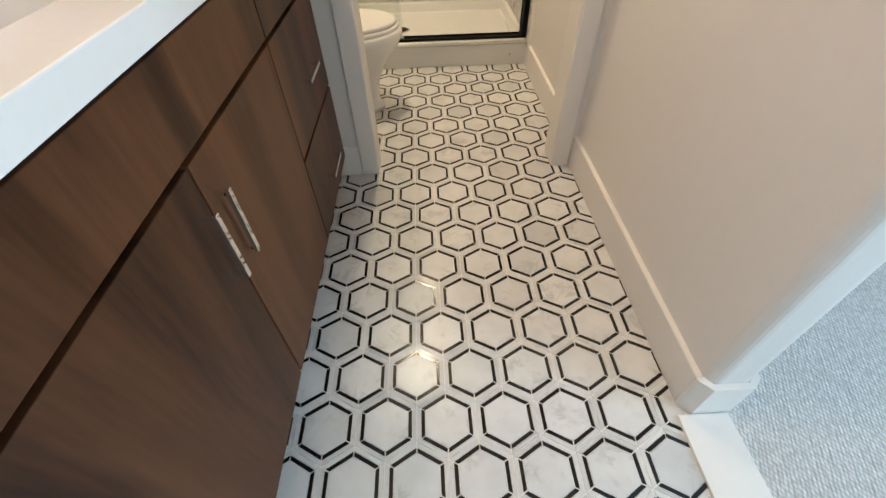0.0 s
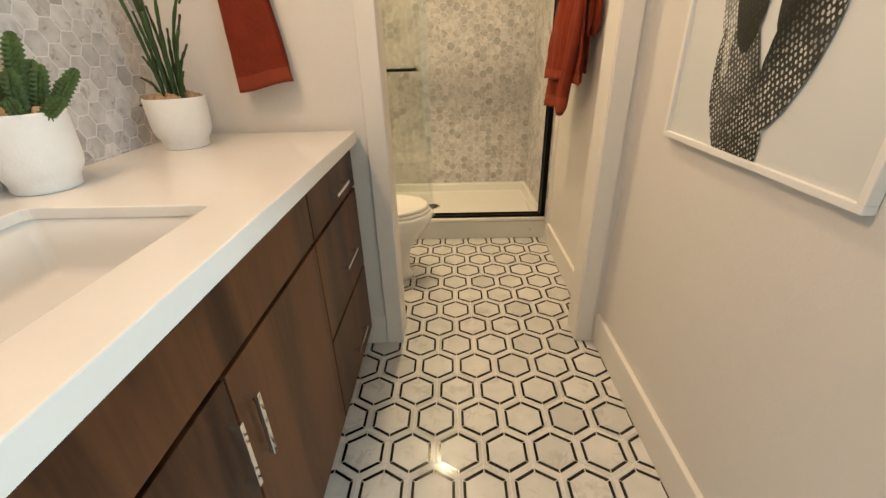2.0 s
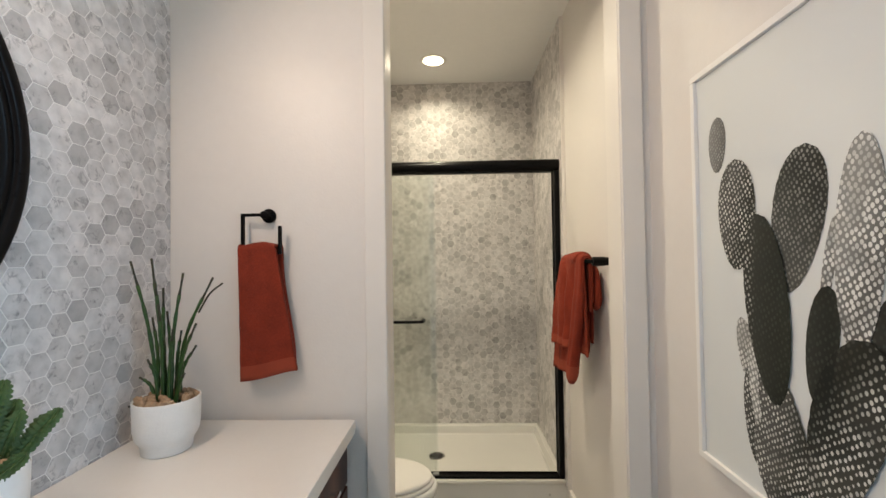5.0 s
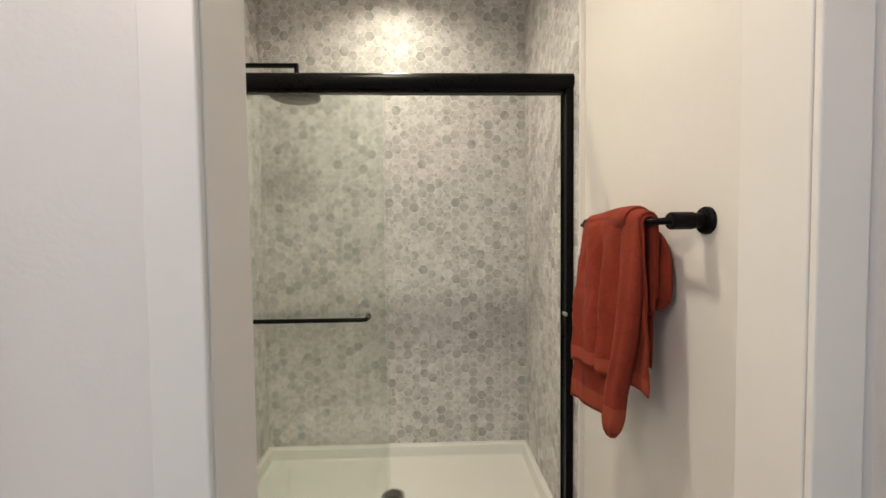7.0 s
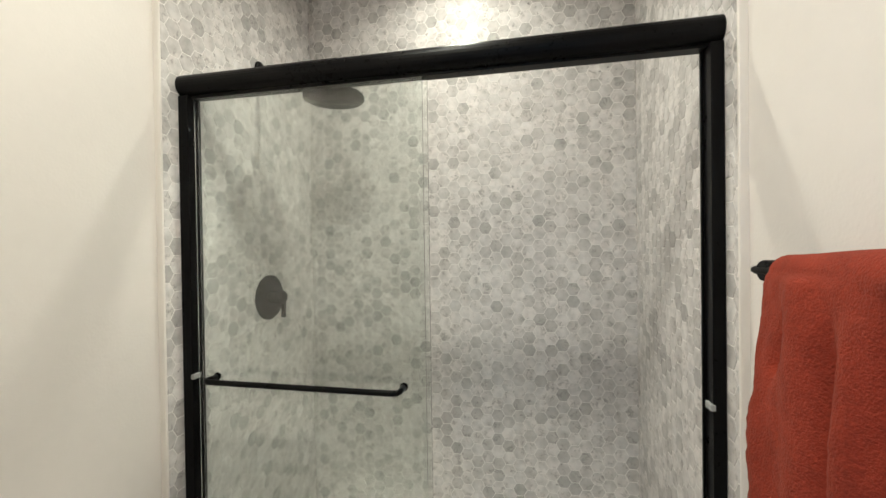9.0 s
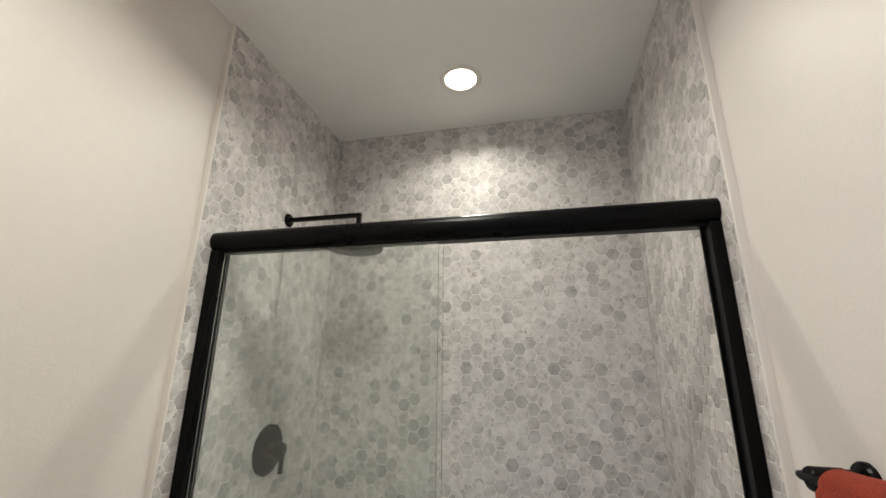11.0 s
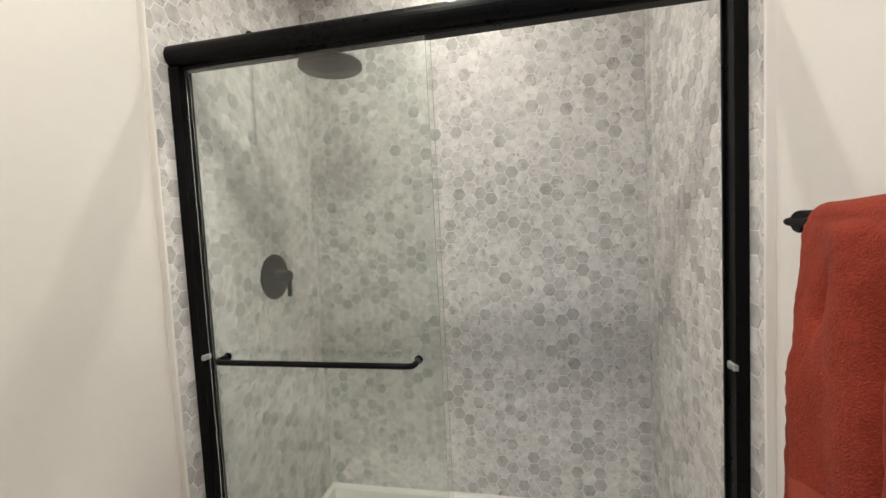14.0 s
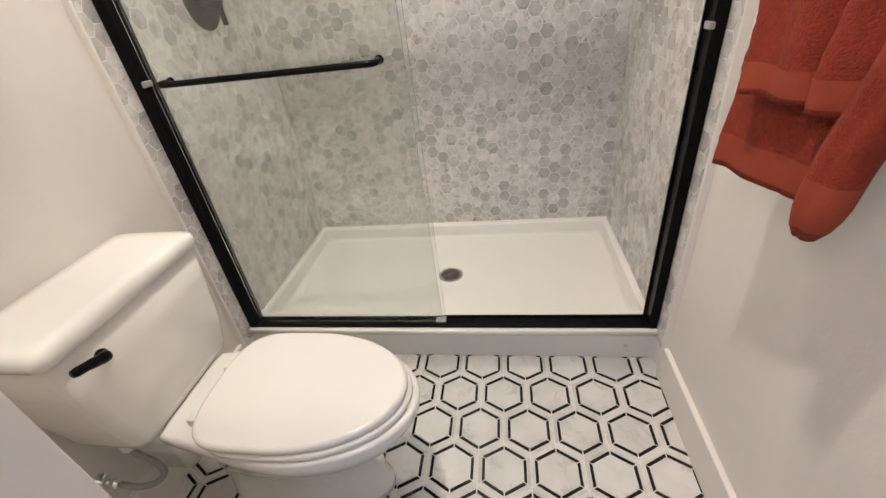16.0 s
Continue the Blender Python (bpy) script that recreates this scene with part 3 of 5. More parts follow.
def bar_handle(parent, upright, cy, cz, length=0.142):
    """Square chrome bar pull on two short posts."""
    x0, x1 = FACE + 0.018, FACE + 0.027
    bm = bmesh.new()
    if upright:
        add_box(bm, x0, x1, cy - 0.005, cy + 0.005, cz - length / 2, cz + length / 2)
        for s in (-1, 1):
            add_box(bm, FACE - 0.001, x0 + 0.002, cy - 0.004, cy + 0.004, cz + s * length * 0.44 - 0.004, cz + s * length * 0.44 + 0.004)
    else:
        add_box(bm, x0, x1, cy - length / 2, cy + length / 2, cz - 0.005, cz + 0.005)
        for s in (-1, 1):
            add_box(bm, FACE - 0.001, x0 + 0.002, cy + s * length * 0.44 - 0.004, cy + s * length * 0.44 + 0.004, cz - 0.004, cz + 0.004)
    bevelled(bm, 0.0012, 2)
    return part("handle", bm, CHROME, parent, "polished chrome bar handle")


def front_panel(name, parent, y0, y1, z0, z1):
    return part(name, box(FACE - 0.019, FACE, y0 + 0.0028, y1 - 0.0028, z0 + 0.003, z1 - 0.003, 0.0015, 2), WALNUT, parent)


def cabinet(name, label, y0, y1):
    cab = thing(name, label, "cabinet", "vanity units")
    bm = bmesh.new()
    add_box(bm, XM + 0.002, FACE - 0.022, y0, y0 + 0.018, 0.11, 0.878)
    add_box(bm, XM + 0.002, FACE - 0.022, y1 - 0.018, y1, 0.11, 0.878)
    add_box(bm, XM + 0.002, FACE - 0.022, y0 + 0.018, y1 - 0.018, 0.11, 0.128)
    add_box(bm, FACE - 0.034, FACE - 0.024, y0 + 0.018, y1 - 0.018, 0.128, 0.70)
    add_box(bm, FACE - 0.034, FACE - 0.024, y0 + 0.018, y1 - 0.018, 0.75, 0.878)
    part("body", bm, DARK_GAP, cab)
    part("toe_kick", box(FACE - 0.09, FACE - 0.075, y0, y1, 0.001, 0.109), WALNUT, cab)
    return cab


SPLIT, COL, V_END = 0.640, 1.112, 1.612
sink_unit = cabinet("sink_cabinet", "dark walnut vanity cabinet with two slab doors", 0.168, COL)
front_panel("false_front", sink_unit, 0.168, COL, 0.739, 0.874)
for y0, y1, hy in ((0.168, SPLIT, SPLIT - 0.031), (SPLIT, COL, SPLIT + 0.031)):
    door = front_panel("door", sink_unit, y0, y1, 0.112, 0.734)
    bar_handle(door, True, hy, 0.597)
drawer_unit = cabinet("drawer_cabinet", "dark walnut vanity cabinet with three drawers", COL + 0.001, V_END)
for z0, z1, hz in ((0.739, 0.874, 0.803), (0.420, 0.734, 0.563), (0.112, 0.416, 0.236)):
    drawer = front_panel("drawer_front", drawer_unit, COL, V_END - 0.012, z0, z1)
    bar_handle(drawer, False, 1.362, hz)

SX0, SX1, SY0, SY1 = -0.785, -0.431, 0.395, 0.878


def worktop():
    bm = bmesh.new()
    o = [(XM + 0.001, 0.152), (-0.316, 0.152), (-0.316, Y0 - 0.017), (XM + 0.001, Y0 - 0.017)]
    i = rounded_rect((SX0 + SX1) / 2, (SY0 + SY1) / 2, (SX1 - SX0) / 2, (SY1 - SY0) / 2, 0.018, 4)
    # inner loop starts at the +x +y corner; take the outer corners in the same order
    corner = [o[2], o[3], o[0], o[1]]
    n = len(i) // 4
    for z, z_in, flip in ((CZ, CZ, False), (CZ - 0.041, CZ - 0.021, True)):
        ov = [bm.verts.new((*c, z)) for c in corner]
        iv = [bm.verts.new((*c, z_in)) for c in i]
        for q in range(4):
            loop = iv[q * n:(q + 1) * n]
            for a, b in zip(loop, loop[1:]):
                f = (ov[q], b, a)
                bm.faces.new(tuple(reversed(f)) if flip else f)
            f = (ov[q], ov[(q + 1) % 4], iv[((q + 1) * n) % len(iv)], loop[-1])
            bm.faces.new(tuple(reversed(f)) if flip else f)
        if z == CZ:
            top = (ov, iv)
        else:
            for a, b in ((top[0], ov), (top[1], iv)):
                for k in range(len(a)):
                    j = (k + 1) % len(a)
                    bm.faces.new((a[k], a[j], b[j], b[k]))
    bmesh.ops.recalc_face_normals(bm, faces=bm.faces[:])
    edges = [e for e in bm.edges if len(e.link_faces) == 2 and e.calc_face_angle(0) > 1.2 and abs(e.verts[0].co.z - CZ) < 1e-4 and abs(e.verts[1].co.z - CZ) < 1e-4]
    bmesh.ops.bevel(bm, geom=edges, offset=0.0025, segments=2, profile=0.5, affect="EDGES")
    return bm


tagged(part("worktop", worktop(), QUARTZ), "white quartz vanity worktop with a square front edge", "countertop")


def sink():
    ob = thing("sink", "white ceramic undermount sink set below the worktop", "sink")
    bm = bmesh.new()
    cx, cy, hx, hy = (SX0 + SX1) / 2, (SY0 + SY1) / 2, (SX1 - SX0) / 2 + 0.004, (SY1 - SY0) / 2 + 0.004
    loops = []
    for inset, z, r in ((-0.003, CZ - 0.0215, 0.018), (0.003, CZ - 0.024, 0.018), (0.008, CZ - 0.080, 0.019), (0.014, CZ - 0.118, 0.020), (0.017, CZ - 0.126, 0.020), (0.024, CZ - 0.131, 0.022), (0.034, CZ - 0.133, 0.026), (0.10, CZ - 0.136, 0.04), (0.14, CZ - 0.139, 0.03)):
        loops.append([(x, y, z) for x, y in rounded_rect(cx, cy, hx - inset, hy - inset, r, 6)])
    outer = [[(x, y, z) for x, y in rounded_rect(cx, cy, hx + 0.02 - i, hy + 0.02 - i, 0.04, 6)] for i, z in ((0.03, CZ - 0.178), (0.0, CZ - 0.145), (0.0, CZ - 0.043))]
    add_loft(bm, loops, False, True)
    add_loft(bm, outer, True, False)
    part("basin", bm, CERAMIC, ob, "", True)
    part("drain_ring", add_lathe(bmesh.new(), [(0.022, 0), (0.022, 0.003), (0.018, 0.004), (0.012, 0.001)], 24, (cx, cy, CZ - 0.1385)), CHROME, ob, "chrome drain ring", True)


sink()


def round_mirror():
    ob = thing("mirror", "large round wall mirror with a stepped black metal frame", "mirror")
    c, x = (XM + 0.004, 0.650, 1.672), 0
    ring = [(0.452, 0.004), (0.502, 0.0), (0.505, 0.004), (0.505, 0.030), (0.500, 0.034), (0.482, 0.034), (0.480, 0.030), (0.479, 0.024), (0.476, 0.024), (0.473, 0.026), (0.462, 0.022), (0.460, 0.017), (0.452, 0.012)]
    bm = add_lathe(bmesh.new(), ring + ring[:1], 96, c, "X", False)
    bmesh.ops.remove_doubles(bm, verts=bm.verts[:], dist=1e-5)
    bmesh.ops.recalc_face_normals(bm, faces=bm.faces[:])
    part("frame", bm, BLACK, ob, "black metal frame", True)
    part("glass", add_lathe(bmesh.new(), [(0.459, 0.006), (0.459, 0.0135)], 96, c, "X"), MIRROR, ob, "clear mirror glass")


round_mirror()

# ---- towel ring and hand towel on the partition ----


def towel_ring():
    ob = thing("towel_ring", "matte black square towel ring on a round wall plate", "towel ring")
    px, pz = -0.598, 1.586
    part("wall_plate", add_lathe(bmesh.new(), [(0.0235, 0), (0.0235, -0.006), (0.020, -0.010), (0.0135, -0.010), (0.0125, -0.042), (0.010, -0.046)], 28, (px, Y0, pz), "Y"), BLACK, ob, "", True)
    bm = bmesh.new()
    y, b = Y0 - 0.038, 0.0048
    for x0, x1, z0, z1 in ((-0.672, px, pz - b, pz + b), (-0.672, -0.672 + 2 * b, 1.460, pz - b), (-0.672 + 2 * b, -0.542, 1.460, 1.460 + 2 * b), (-0.542 - 2 * b, -0.542, 1.460 + 2 * b, 1.550)):
        add_box(bm, x0, x1, y - b, y + b, z0, z1)
    part("ring", bm, BLACK, ob)


towel_ring()


def cloth(bm, path, y_of, offset, n_u, thick):
    """A hanging sheet: path gives (across the bar, height) pairs; y_of(u, s) the place along the bar; offset(u, s) the fold relief."""
    rows = []
    total = len(path) - 1
    pts = [Vector((a, b)) for a, b in path]
    for j, p in enumerate(pts):
        s = j / total
        d = (pts[min(j + 1, total)] - pts[max(j - 1, 0)]).normalized()
        nrm = Vector((-d.y, d.x))
        row = []
        for i in range(n_u + 1):
            u = i / n_u
            o = offset(u, s)
            row.append((p.x + nrm.x * o, y_of(u, s), p.y + nrm.y * o, nrm))
        rows.append(row)
    top = [[bm.verts.new((x + nn.x * thick / 2, y, z + nn.y * thick / 2)) for x, y, z, nn in r] for r in rows]
    bot = [[bm.verts.new((x - nn.x * thick / 2, y, z - nn.y * thick / 2)) for x, y, z, nn in r] for r in rows]
    for j in range(total):
        for i in range(n_u):
            bm.faces.new((top[j][i], top[j][i + 1], top[j + 1][i + 1], top[j + 1][i]))
            bm.faces.new((bot[j][i], bot[j + 1][i], bot[j + 1][i + 1], bot[j][i + 1]))
    for j in range(total):
        bm.faces.new((top[j][0], top[j + 1][0], bot[j + 1][0], bot[j][0]))
        bm.faces.new((top[j][n_u], bot[j][n_u], bot[j + 1][n_u], top[j + 1][n_u]))
    for i in range(n_u):
        bm.faces.new((top[0][i], bot[0][i], bot[0][i + 1], top[0][i + 1]))
        bm.faces.new((top[total][i], top[total][i + 1], bot[total][i + 1], bot[total][i]))
    return bm


def over_bar(front_x, back_x, top_z, front_z, back_z, n=26):
    """Line over a bar: up behind it, round it, down in front."""
    r = abs(back_x - front_x) / 2
    cx = (front_x + back_x) / 2
    line = [(back_x, back_z + (top_z - r - back_z) * k / 10) for k in range(10)]
    line += [(cx + (1 if back_x > front_x else -1) * r * math.cos(math.pi * k / 8), top_z - r + r * math.sin(math.pi * k / 8)) for k in range(9)]
    line += [(front_x, top_z - r + (front_z - top_z + r) * (k + 1) / n) for k in range(n)]
    return line


def ease_in(a, b, x):
    t = min(1, max(0, (x - a) / (b - a)))
    return t * t * (3 - 2 * t)


def hand_towel():
    """Folded hand towel, gathered slightly at the ring, wider below."""
    ob = thing("hand_towel", "rust red terry hand towel folded over the towel ring", "towel")
    yb = Y0 - 0.038
    line = over_bar(-0.015, 0.016, 1.490, 1.092, 1.112)

    def along(u, s):
        behind = s < 0.3
        low = ease_in(0.21, 0.0, s) if behind else min(1, max(0, (s - 0.36) / 0.64))
        left = -0.676 + 0.010 * low
        right = -0.543 + 0.040 * low if behind else -0.561 + 0.068 * low
        return left + (right - left) * u

    def fold(u, s):
        hang = ease_in(0.35, 0.9, s)
        return 0.004 * math.sin(u * 7 + 0.6) + 0.006 * hang * math.sin(u * 4.2 + s * 3) + 0.0015 * noise.noise((u * 9, s * 14, 2)) + 0.010 * hang * (u - 0.5)

    bm = cloth(bmesh.new(), line, along, fold, 26, 0.012)
    turn = Matrix(((0, 1, 0, 0), (1, 0, 0, yb), (0, 0, 1, 0), (0, 0, 0, 1)))
    for v in bm.verts:
        v.co = turn @ v.co
        v.co.z -= 0.030 * ease_in(1.40, 1.08, v.co.z) * ease_in(-0.49, -0.67, v.co.x) if v.co.y < yb else 0
    bmesh.ops.recalc_face_normals(bm, faces=bm.faces[:])
    body = part("cloth", bm, RUST, ob, "", True)
    body.data.materials.append(RUST_BAND)
    rows = len(line) - 1
    for r in (1, 2, 3):
        for k in range(52):
            body.data.polygons[(rows - r) * 52 + k].material_index = 1


hand_towel()

# ---- framed print on the right wall ----


def framed_print():
    ob = thing("framed_print", "white framed black and white cactus photograph on the wall", "picture")
    y0, y1, z0, z1, d, w = 0.742, 1.368, 0.938, 1.888, 0.022, 0.015
    x0 = XR - 0.001 - d
    for a0, a1, b0, b1 in ((y0, y1, z0, z0 + w), (y0, y1, z1 - w, z1), (y0, y0 + w, z0 + w, z1 - w), (y1 - w, y1, z0 + w, z1 - w)):
        part("frame_bar", box(x0, XR - 0.001, a0, a1, b0, b1, 0.0015), FRAME_WHITE, ob)
    xp = XR - 0.014
    part("paper", box(xp, xp + 0.004, y0 + w, y1 - w, z0 + w, z1 - w), PAPER, ob, "pale grey photographic paper")
    # pads: centre y, z, half width, half length, lean in degrees, taper to the foot, ink, layer
    pads = ((1.278, 1.694, 0.030, 0.064, 2, 0.10, INK_GREY, 1), (1.219, 1.526, 0.057, 0.120, 0, 0.14, INK_DOTTED, 2), (1.063, 1.500, 0.056, 0.134, 11, 0.20, INK_SOFT, 1),
            (0.947, 1.452, 0.040, 0.170, 4, 0.06, INK_PALE, 3), (0.912, 1.330, 0.019, 0.052, 18, 0.10, INK_DARK, 1), (1.001, 1.420, 0.011, 0.082, 10, 0.0, INK_PALE, 0),
            (1.018, 1.285, 0.030, 0.102, 9, 0.16, INK_DARK, 2), (1.196, 1.232, 0.027, 0.074, -14, 0.0, INK_PALE, 0), (1.184, 1.105, 0.024, 0.095, -6, 0.0, INK_DOTTED, 1),
            (1.136, 1.335, 0.056, 0.186, -6, 0.10, INK_DARK, 6), (1.140, 1.100, 0.036, 0.170, -14, 0.0, INK_PALE, 3), (0.980, 1.158, 0.061, 0.156, 17, 0.12, INK_FADING, 7),
            (1.098, 1.085, 0.050, 0.160, -16, 0.0, INK_DOTTED, 5), (1.118, 1.020, 0.055, 0.100, -20, 0.0, INK_DOTTED, 4), (1.048, 1.010, 0.045, 0.105, -14, 0.0, INK_DOTTED, 4))
    for place, (cy, cz, a, b, lean, taper, ink, layer) in enumerate(pads):
        bm = bmesh.new()
        loop = []
        c, s = math.cos(radians(lean)), math.sin(radians(lean))
        for k in range(96):
            t = 2 * math.pi * k / 96
            # narrow foot, and a rim beaded by its spines
            wide = a * (1 + taper * math.sin(t)) * (1 + 0.030 * abs(math.sin(13 * t + cy * 40)))
            p, q = wide * math.cos(t), b * (1 + 0.008 * math.sin(17 * t)) * math.sin(t)
            loop.append((-(p * c + q * s), max(z0 + w + 0.0005 - cz, q * c - p * s)))
        add_loft(bm, [[(0.0003, y, z) for y, z in loop], [(0, y, z) for y, z in loop]])
        bmesh.ops.recalc_face_normals(bm, faces=bm.faces[:])
        pad = part("printed_pad", bm, ink, ob)
        pad.location = (xp - 0.0005 - layer * 0.0005 - place * 0.00003, cy, cz)


framed_print()

# ---- pots ----


def pot(name, label, at, r, h):
    ob = thing(name, label, "potted plant", at=at)
    k = r
    outer = [(0.70 * k, 0.0), (0.735 * k, 0.002), (0.75 * k, 0.006), (0.765 * k, 0.020), (0.80 * k, 0.028), (0.885 * k, 0.038), (0.94 * k, 0.049), (0.97 * k, 0.064), (0.985 * k, h * 0.6), (k, h - 0.004), (0.99 * k, h), (0.955 * k, h), (0.945 * k, h - 0.004), (0.935 * k, h - 0.028)]
    part("pot", add_lathe(bmesh.new(), outer, 48), POT, ob, "chalky white ceramic pot", True)
    bm = bmesh.new()
    rnd = random.Random(int(r * 1000))
    for i in range(70):
        a, d = rnd.uniform(0, 6.28), k * 0.86 * math.sqrt(rnd.random())
        s = rnd.uniform(0.007, 0.013)
        m = Matrix.LocRotScale((d * math.cos(a), d * math.sin(a), h - 0.016 + 0.014 * (1 - (d / k) ** 2) + rnd.uniform(0, 0.010)), Euler((rnd.random() * 3, rnd.random() * 3, 0)), (s * rnd.uniform(0.9, 1.5), s, s * 0.75))
        bmesh.ops.create_icosphere(bm, subdivisions=1, radius=1, matrix=m)
    bed = part("pebbles", bm, PEBBLE, ob, "tan gravel", True)
    bed["kind"] = "stuff"
    return ob


def knobbly_stem(length, r, bend):
    """Thick cactus finger with toothed ribs."""
    bm = bmesh.new()
    segs = 20
    rings = max(12, int(length / 0.0046))
    loops = []
    for j in range(rings + 1):
        t = j / rings
        body = r * (0.88 + 0.12 * math.sin(math.pi * t)) * math.sqrt(max(0.04, 1 - max(0.0, (t - 0.82) / 0.18) ** 2))
        loop = []
        for i in range(segs):
            a = 2 * math.pi * (i + 0.03 * j) / segs
            proud = i % 2 == 0
            nub = (1.36 if j % 2 else 0.98) if proud else 0.76
            loop.append((body * nub * math.cos(a) + bend * length * t * t, body * nub * math.sin(a), length * t + (0.0030 if proud else 0.0)))
        loops.append(loop)
    return add_loft(bm, loops)


def cactus_pot():
    ob = pot("cactus_pot", "green knobbly cactus cluster in a white pot on the worktop", (-0.851, 1.008, CZ), 0.081, 0.157)
    z = 0.132
    # foot across, foot forward, height, lean across, lean forward (degrees), radius
    stems = ((0.014, -0.004, 0.152, 7, 0, 0.0165), (-0.036, -0.030, 0.140, -8, -6, 0.015), (-0.028, 0.002, 0.116, -6, 2, 0.018), (0.034, -0.030, 0.106, 9, -8, 0.015),
             (0.048, 0.000, 0.106, 33, 4, 0.0135), (0.036, 0.006, 0.098, 12, 3, 0.014), (0.008, 0.036, 0.088, 2, 8, 0.0145), (-0.036, 0.038, 0.094, -4, 8, 0.0165),
             (0.026, 0.046, 0.064, 40, 30, 0.0125), (0.002, 0.054, 0.048, -2, 26, 0.012), (-0.056, 0.008, 0.104, -15, 2, 0.015), (-0.058, 0.036, 0.070, -36, 14, 0.014),
             (-0.006, -0.022, 0.108, -2, -4, 0.017), (0.000, -0.052, 0.090, 4, -24, 0.014), (-0.044, -0.010, 0.122, -12, -4, 0.015), (0.022, -0.030, 0.118, 3, -10, 0.015), (0.054, -0.020, 0.080, 28, -14, 0.013), (-0.050, -0.042, 0.078, -26, -22, 0.013))
    for dx, dy, length, lean_x, lean_y, r in stems:
        length, r = length * 1.04 + 0.010, r * 0.92
        s = part("cactus_stem", knobbly_stem(length, r, 0.06 if lean_x > 0 else -0.05), CACTUS, ob)
        s.matrix_local = (Matrix.Rotation(radians(47), 4, "Z") @ Matrix.Translation((dx, -dy, z)) @ Matrix.Rotation(radians(lean_x), 4, "Y") @ Matrix.Rotation(radians(lean_y), 4, "X"))


cactus_pot()


def reed_pot():
    ob = pot("reed_cactus_pot", "slender green pencil cactus in a white pot on the worktop", (-0.784, 1.416, CZ), 0.081, 0.142)
    rnd = random.Random(4)
    z = 0.128
    # tip x, tip y, height, foot x, foot y
    reeds = ((-0.085, -0.01, 0.395, -0.02, 0.0), (-0.055, 0.02, 0.40, -0.01, 0.01), (-0.028, -0.01, 0.37, 0.0, 0.0), (0.040, 0.0, 0.37, 0.01, 0.0), (0.115, 0.0, 0.36, 0.02, 0.0),
             (0.085, -0.02, 0.27, 0.02, 0.01), (-0.045, 0.01, 0.28, -0.02, -0.01), (-0.022, 0.03, 0.29, 0.0, 0.01), (0.0, -0.03, 0.31, -0.005, -0.01), (0.015, 0.03, 0.25, 0.015, 0.015),
             (0.028, -0.02, 0.26, 0.012, -0.012), (-0.07, 0.0, 0.16, -0.025, 0.0), (-0.085, -0.015, 0.105, -0.03, -0.01), (0.06, 0.02, 0.22, 0.022, 0.012), (-0.01, 0.0, 0.34, -0.012, 0.012), (0.05, -0.01, 0.17, 0.025, -0.01), (-0.035, -0.02, 0.20, -0.016, -0.012))
    for x, y, h, fx, fy in reeds:
        h = z + (h - 0.110) * 1.36
        x, y = x * 1.12, y * 1.12
        mid = (fx + (x - fx) * 0.35 + rnd.uniform(-0.006, 0.006), fy + (y - fy) * 0.4, z + (h - z + 0.02) * 0.5)
        pts = curve_points([(fx, fy, z - 0.02), mid, (x, y, h)], 8)
        n = len(pts)
        cut = int(n * 0.78)
        rad = [0.0054 * (1 - 0.30 * i / n) * (1 + 0.20 * math.sin(i * 2.1)) for i in range(n)]
        st = part("reed", add_tube(bmesh.new(), pts[:cut + 1], rad[:cut + 1], 8), STEM, ob, "", True)
        part("reed_tip", add_tube(bmesh.new(), pts[cut:], [q * (0.80 - 0.15 * i / max(1, n - cut)) for i, q in enumerate(rad[cut:])], 7), TIP, st, "thin brownish tip", True)
    fork = curve_points([(0.088, 0.0, 0.372), (0.122, -0.004, 0.424), (0.160, -0.008, 0.452)], 4)
    part("reed_tip", add_tube(bmesh.new(), fork, 0.0026, 6), TIP, ob, "", True)


reed_pot()

# ---- toilet ----
TY = 2.222


def egg(front, back, half, z, grow=0.0, n=40, square=0.0):
    """Seat outline: round at the front (+x), squarer at the back."""
    cx = back + (front - back) * 0.42
    out = []
    for k in range(n):
        t = 2 * math.pi * k / n
        c, s = math.cos(t), math.sin(t)
        rx = (front - cx) if c > 0 else (cx - back)
        p = 1.0 if c > 0 else 1.0 - square
        out.append((cx + (rx + grow) * math.copysign(abs(c) ** p, c), TY + (half + grow) * math.copysign(abs(s) ** (1.0 if c > 0 else 1 - square * 0.5), s), z))
    return out


def spade(front, back, half, neck, z, grow=0.0, n=40):
    """Rim outline: round at the front, straight sides that close in to a square neck at the back."""
    cx = back + (front - back) * 0.52
    out = []
    for k in range(n):
        t = 360 * k / n
        if t <= 90 or t >= 270:
            out.append((cx + (front - cx + grow) * math.cos(radians(t)), TY + (half + grow) * math.sin(radians(t)), z))
            continue
        f = abs(t - 180)
        v = min(1.0, (90 - f) / 65)
        side = 1 if t < 180 else -1
        wide = half + (neck - half) * ease_in(0.0, 1.15, v) + grow
        if f < 25:
            wide *= f / 25
        out.append((cx + (back - cx - grow) * v, TY + side * wide, z))
    return out


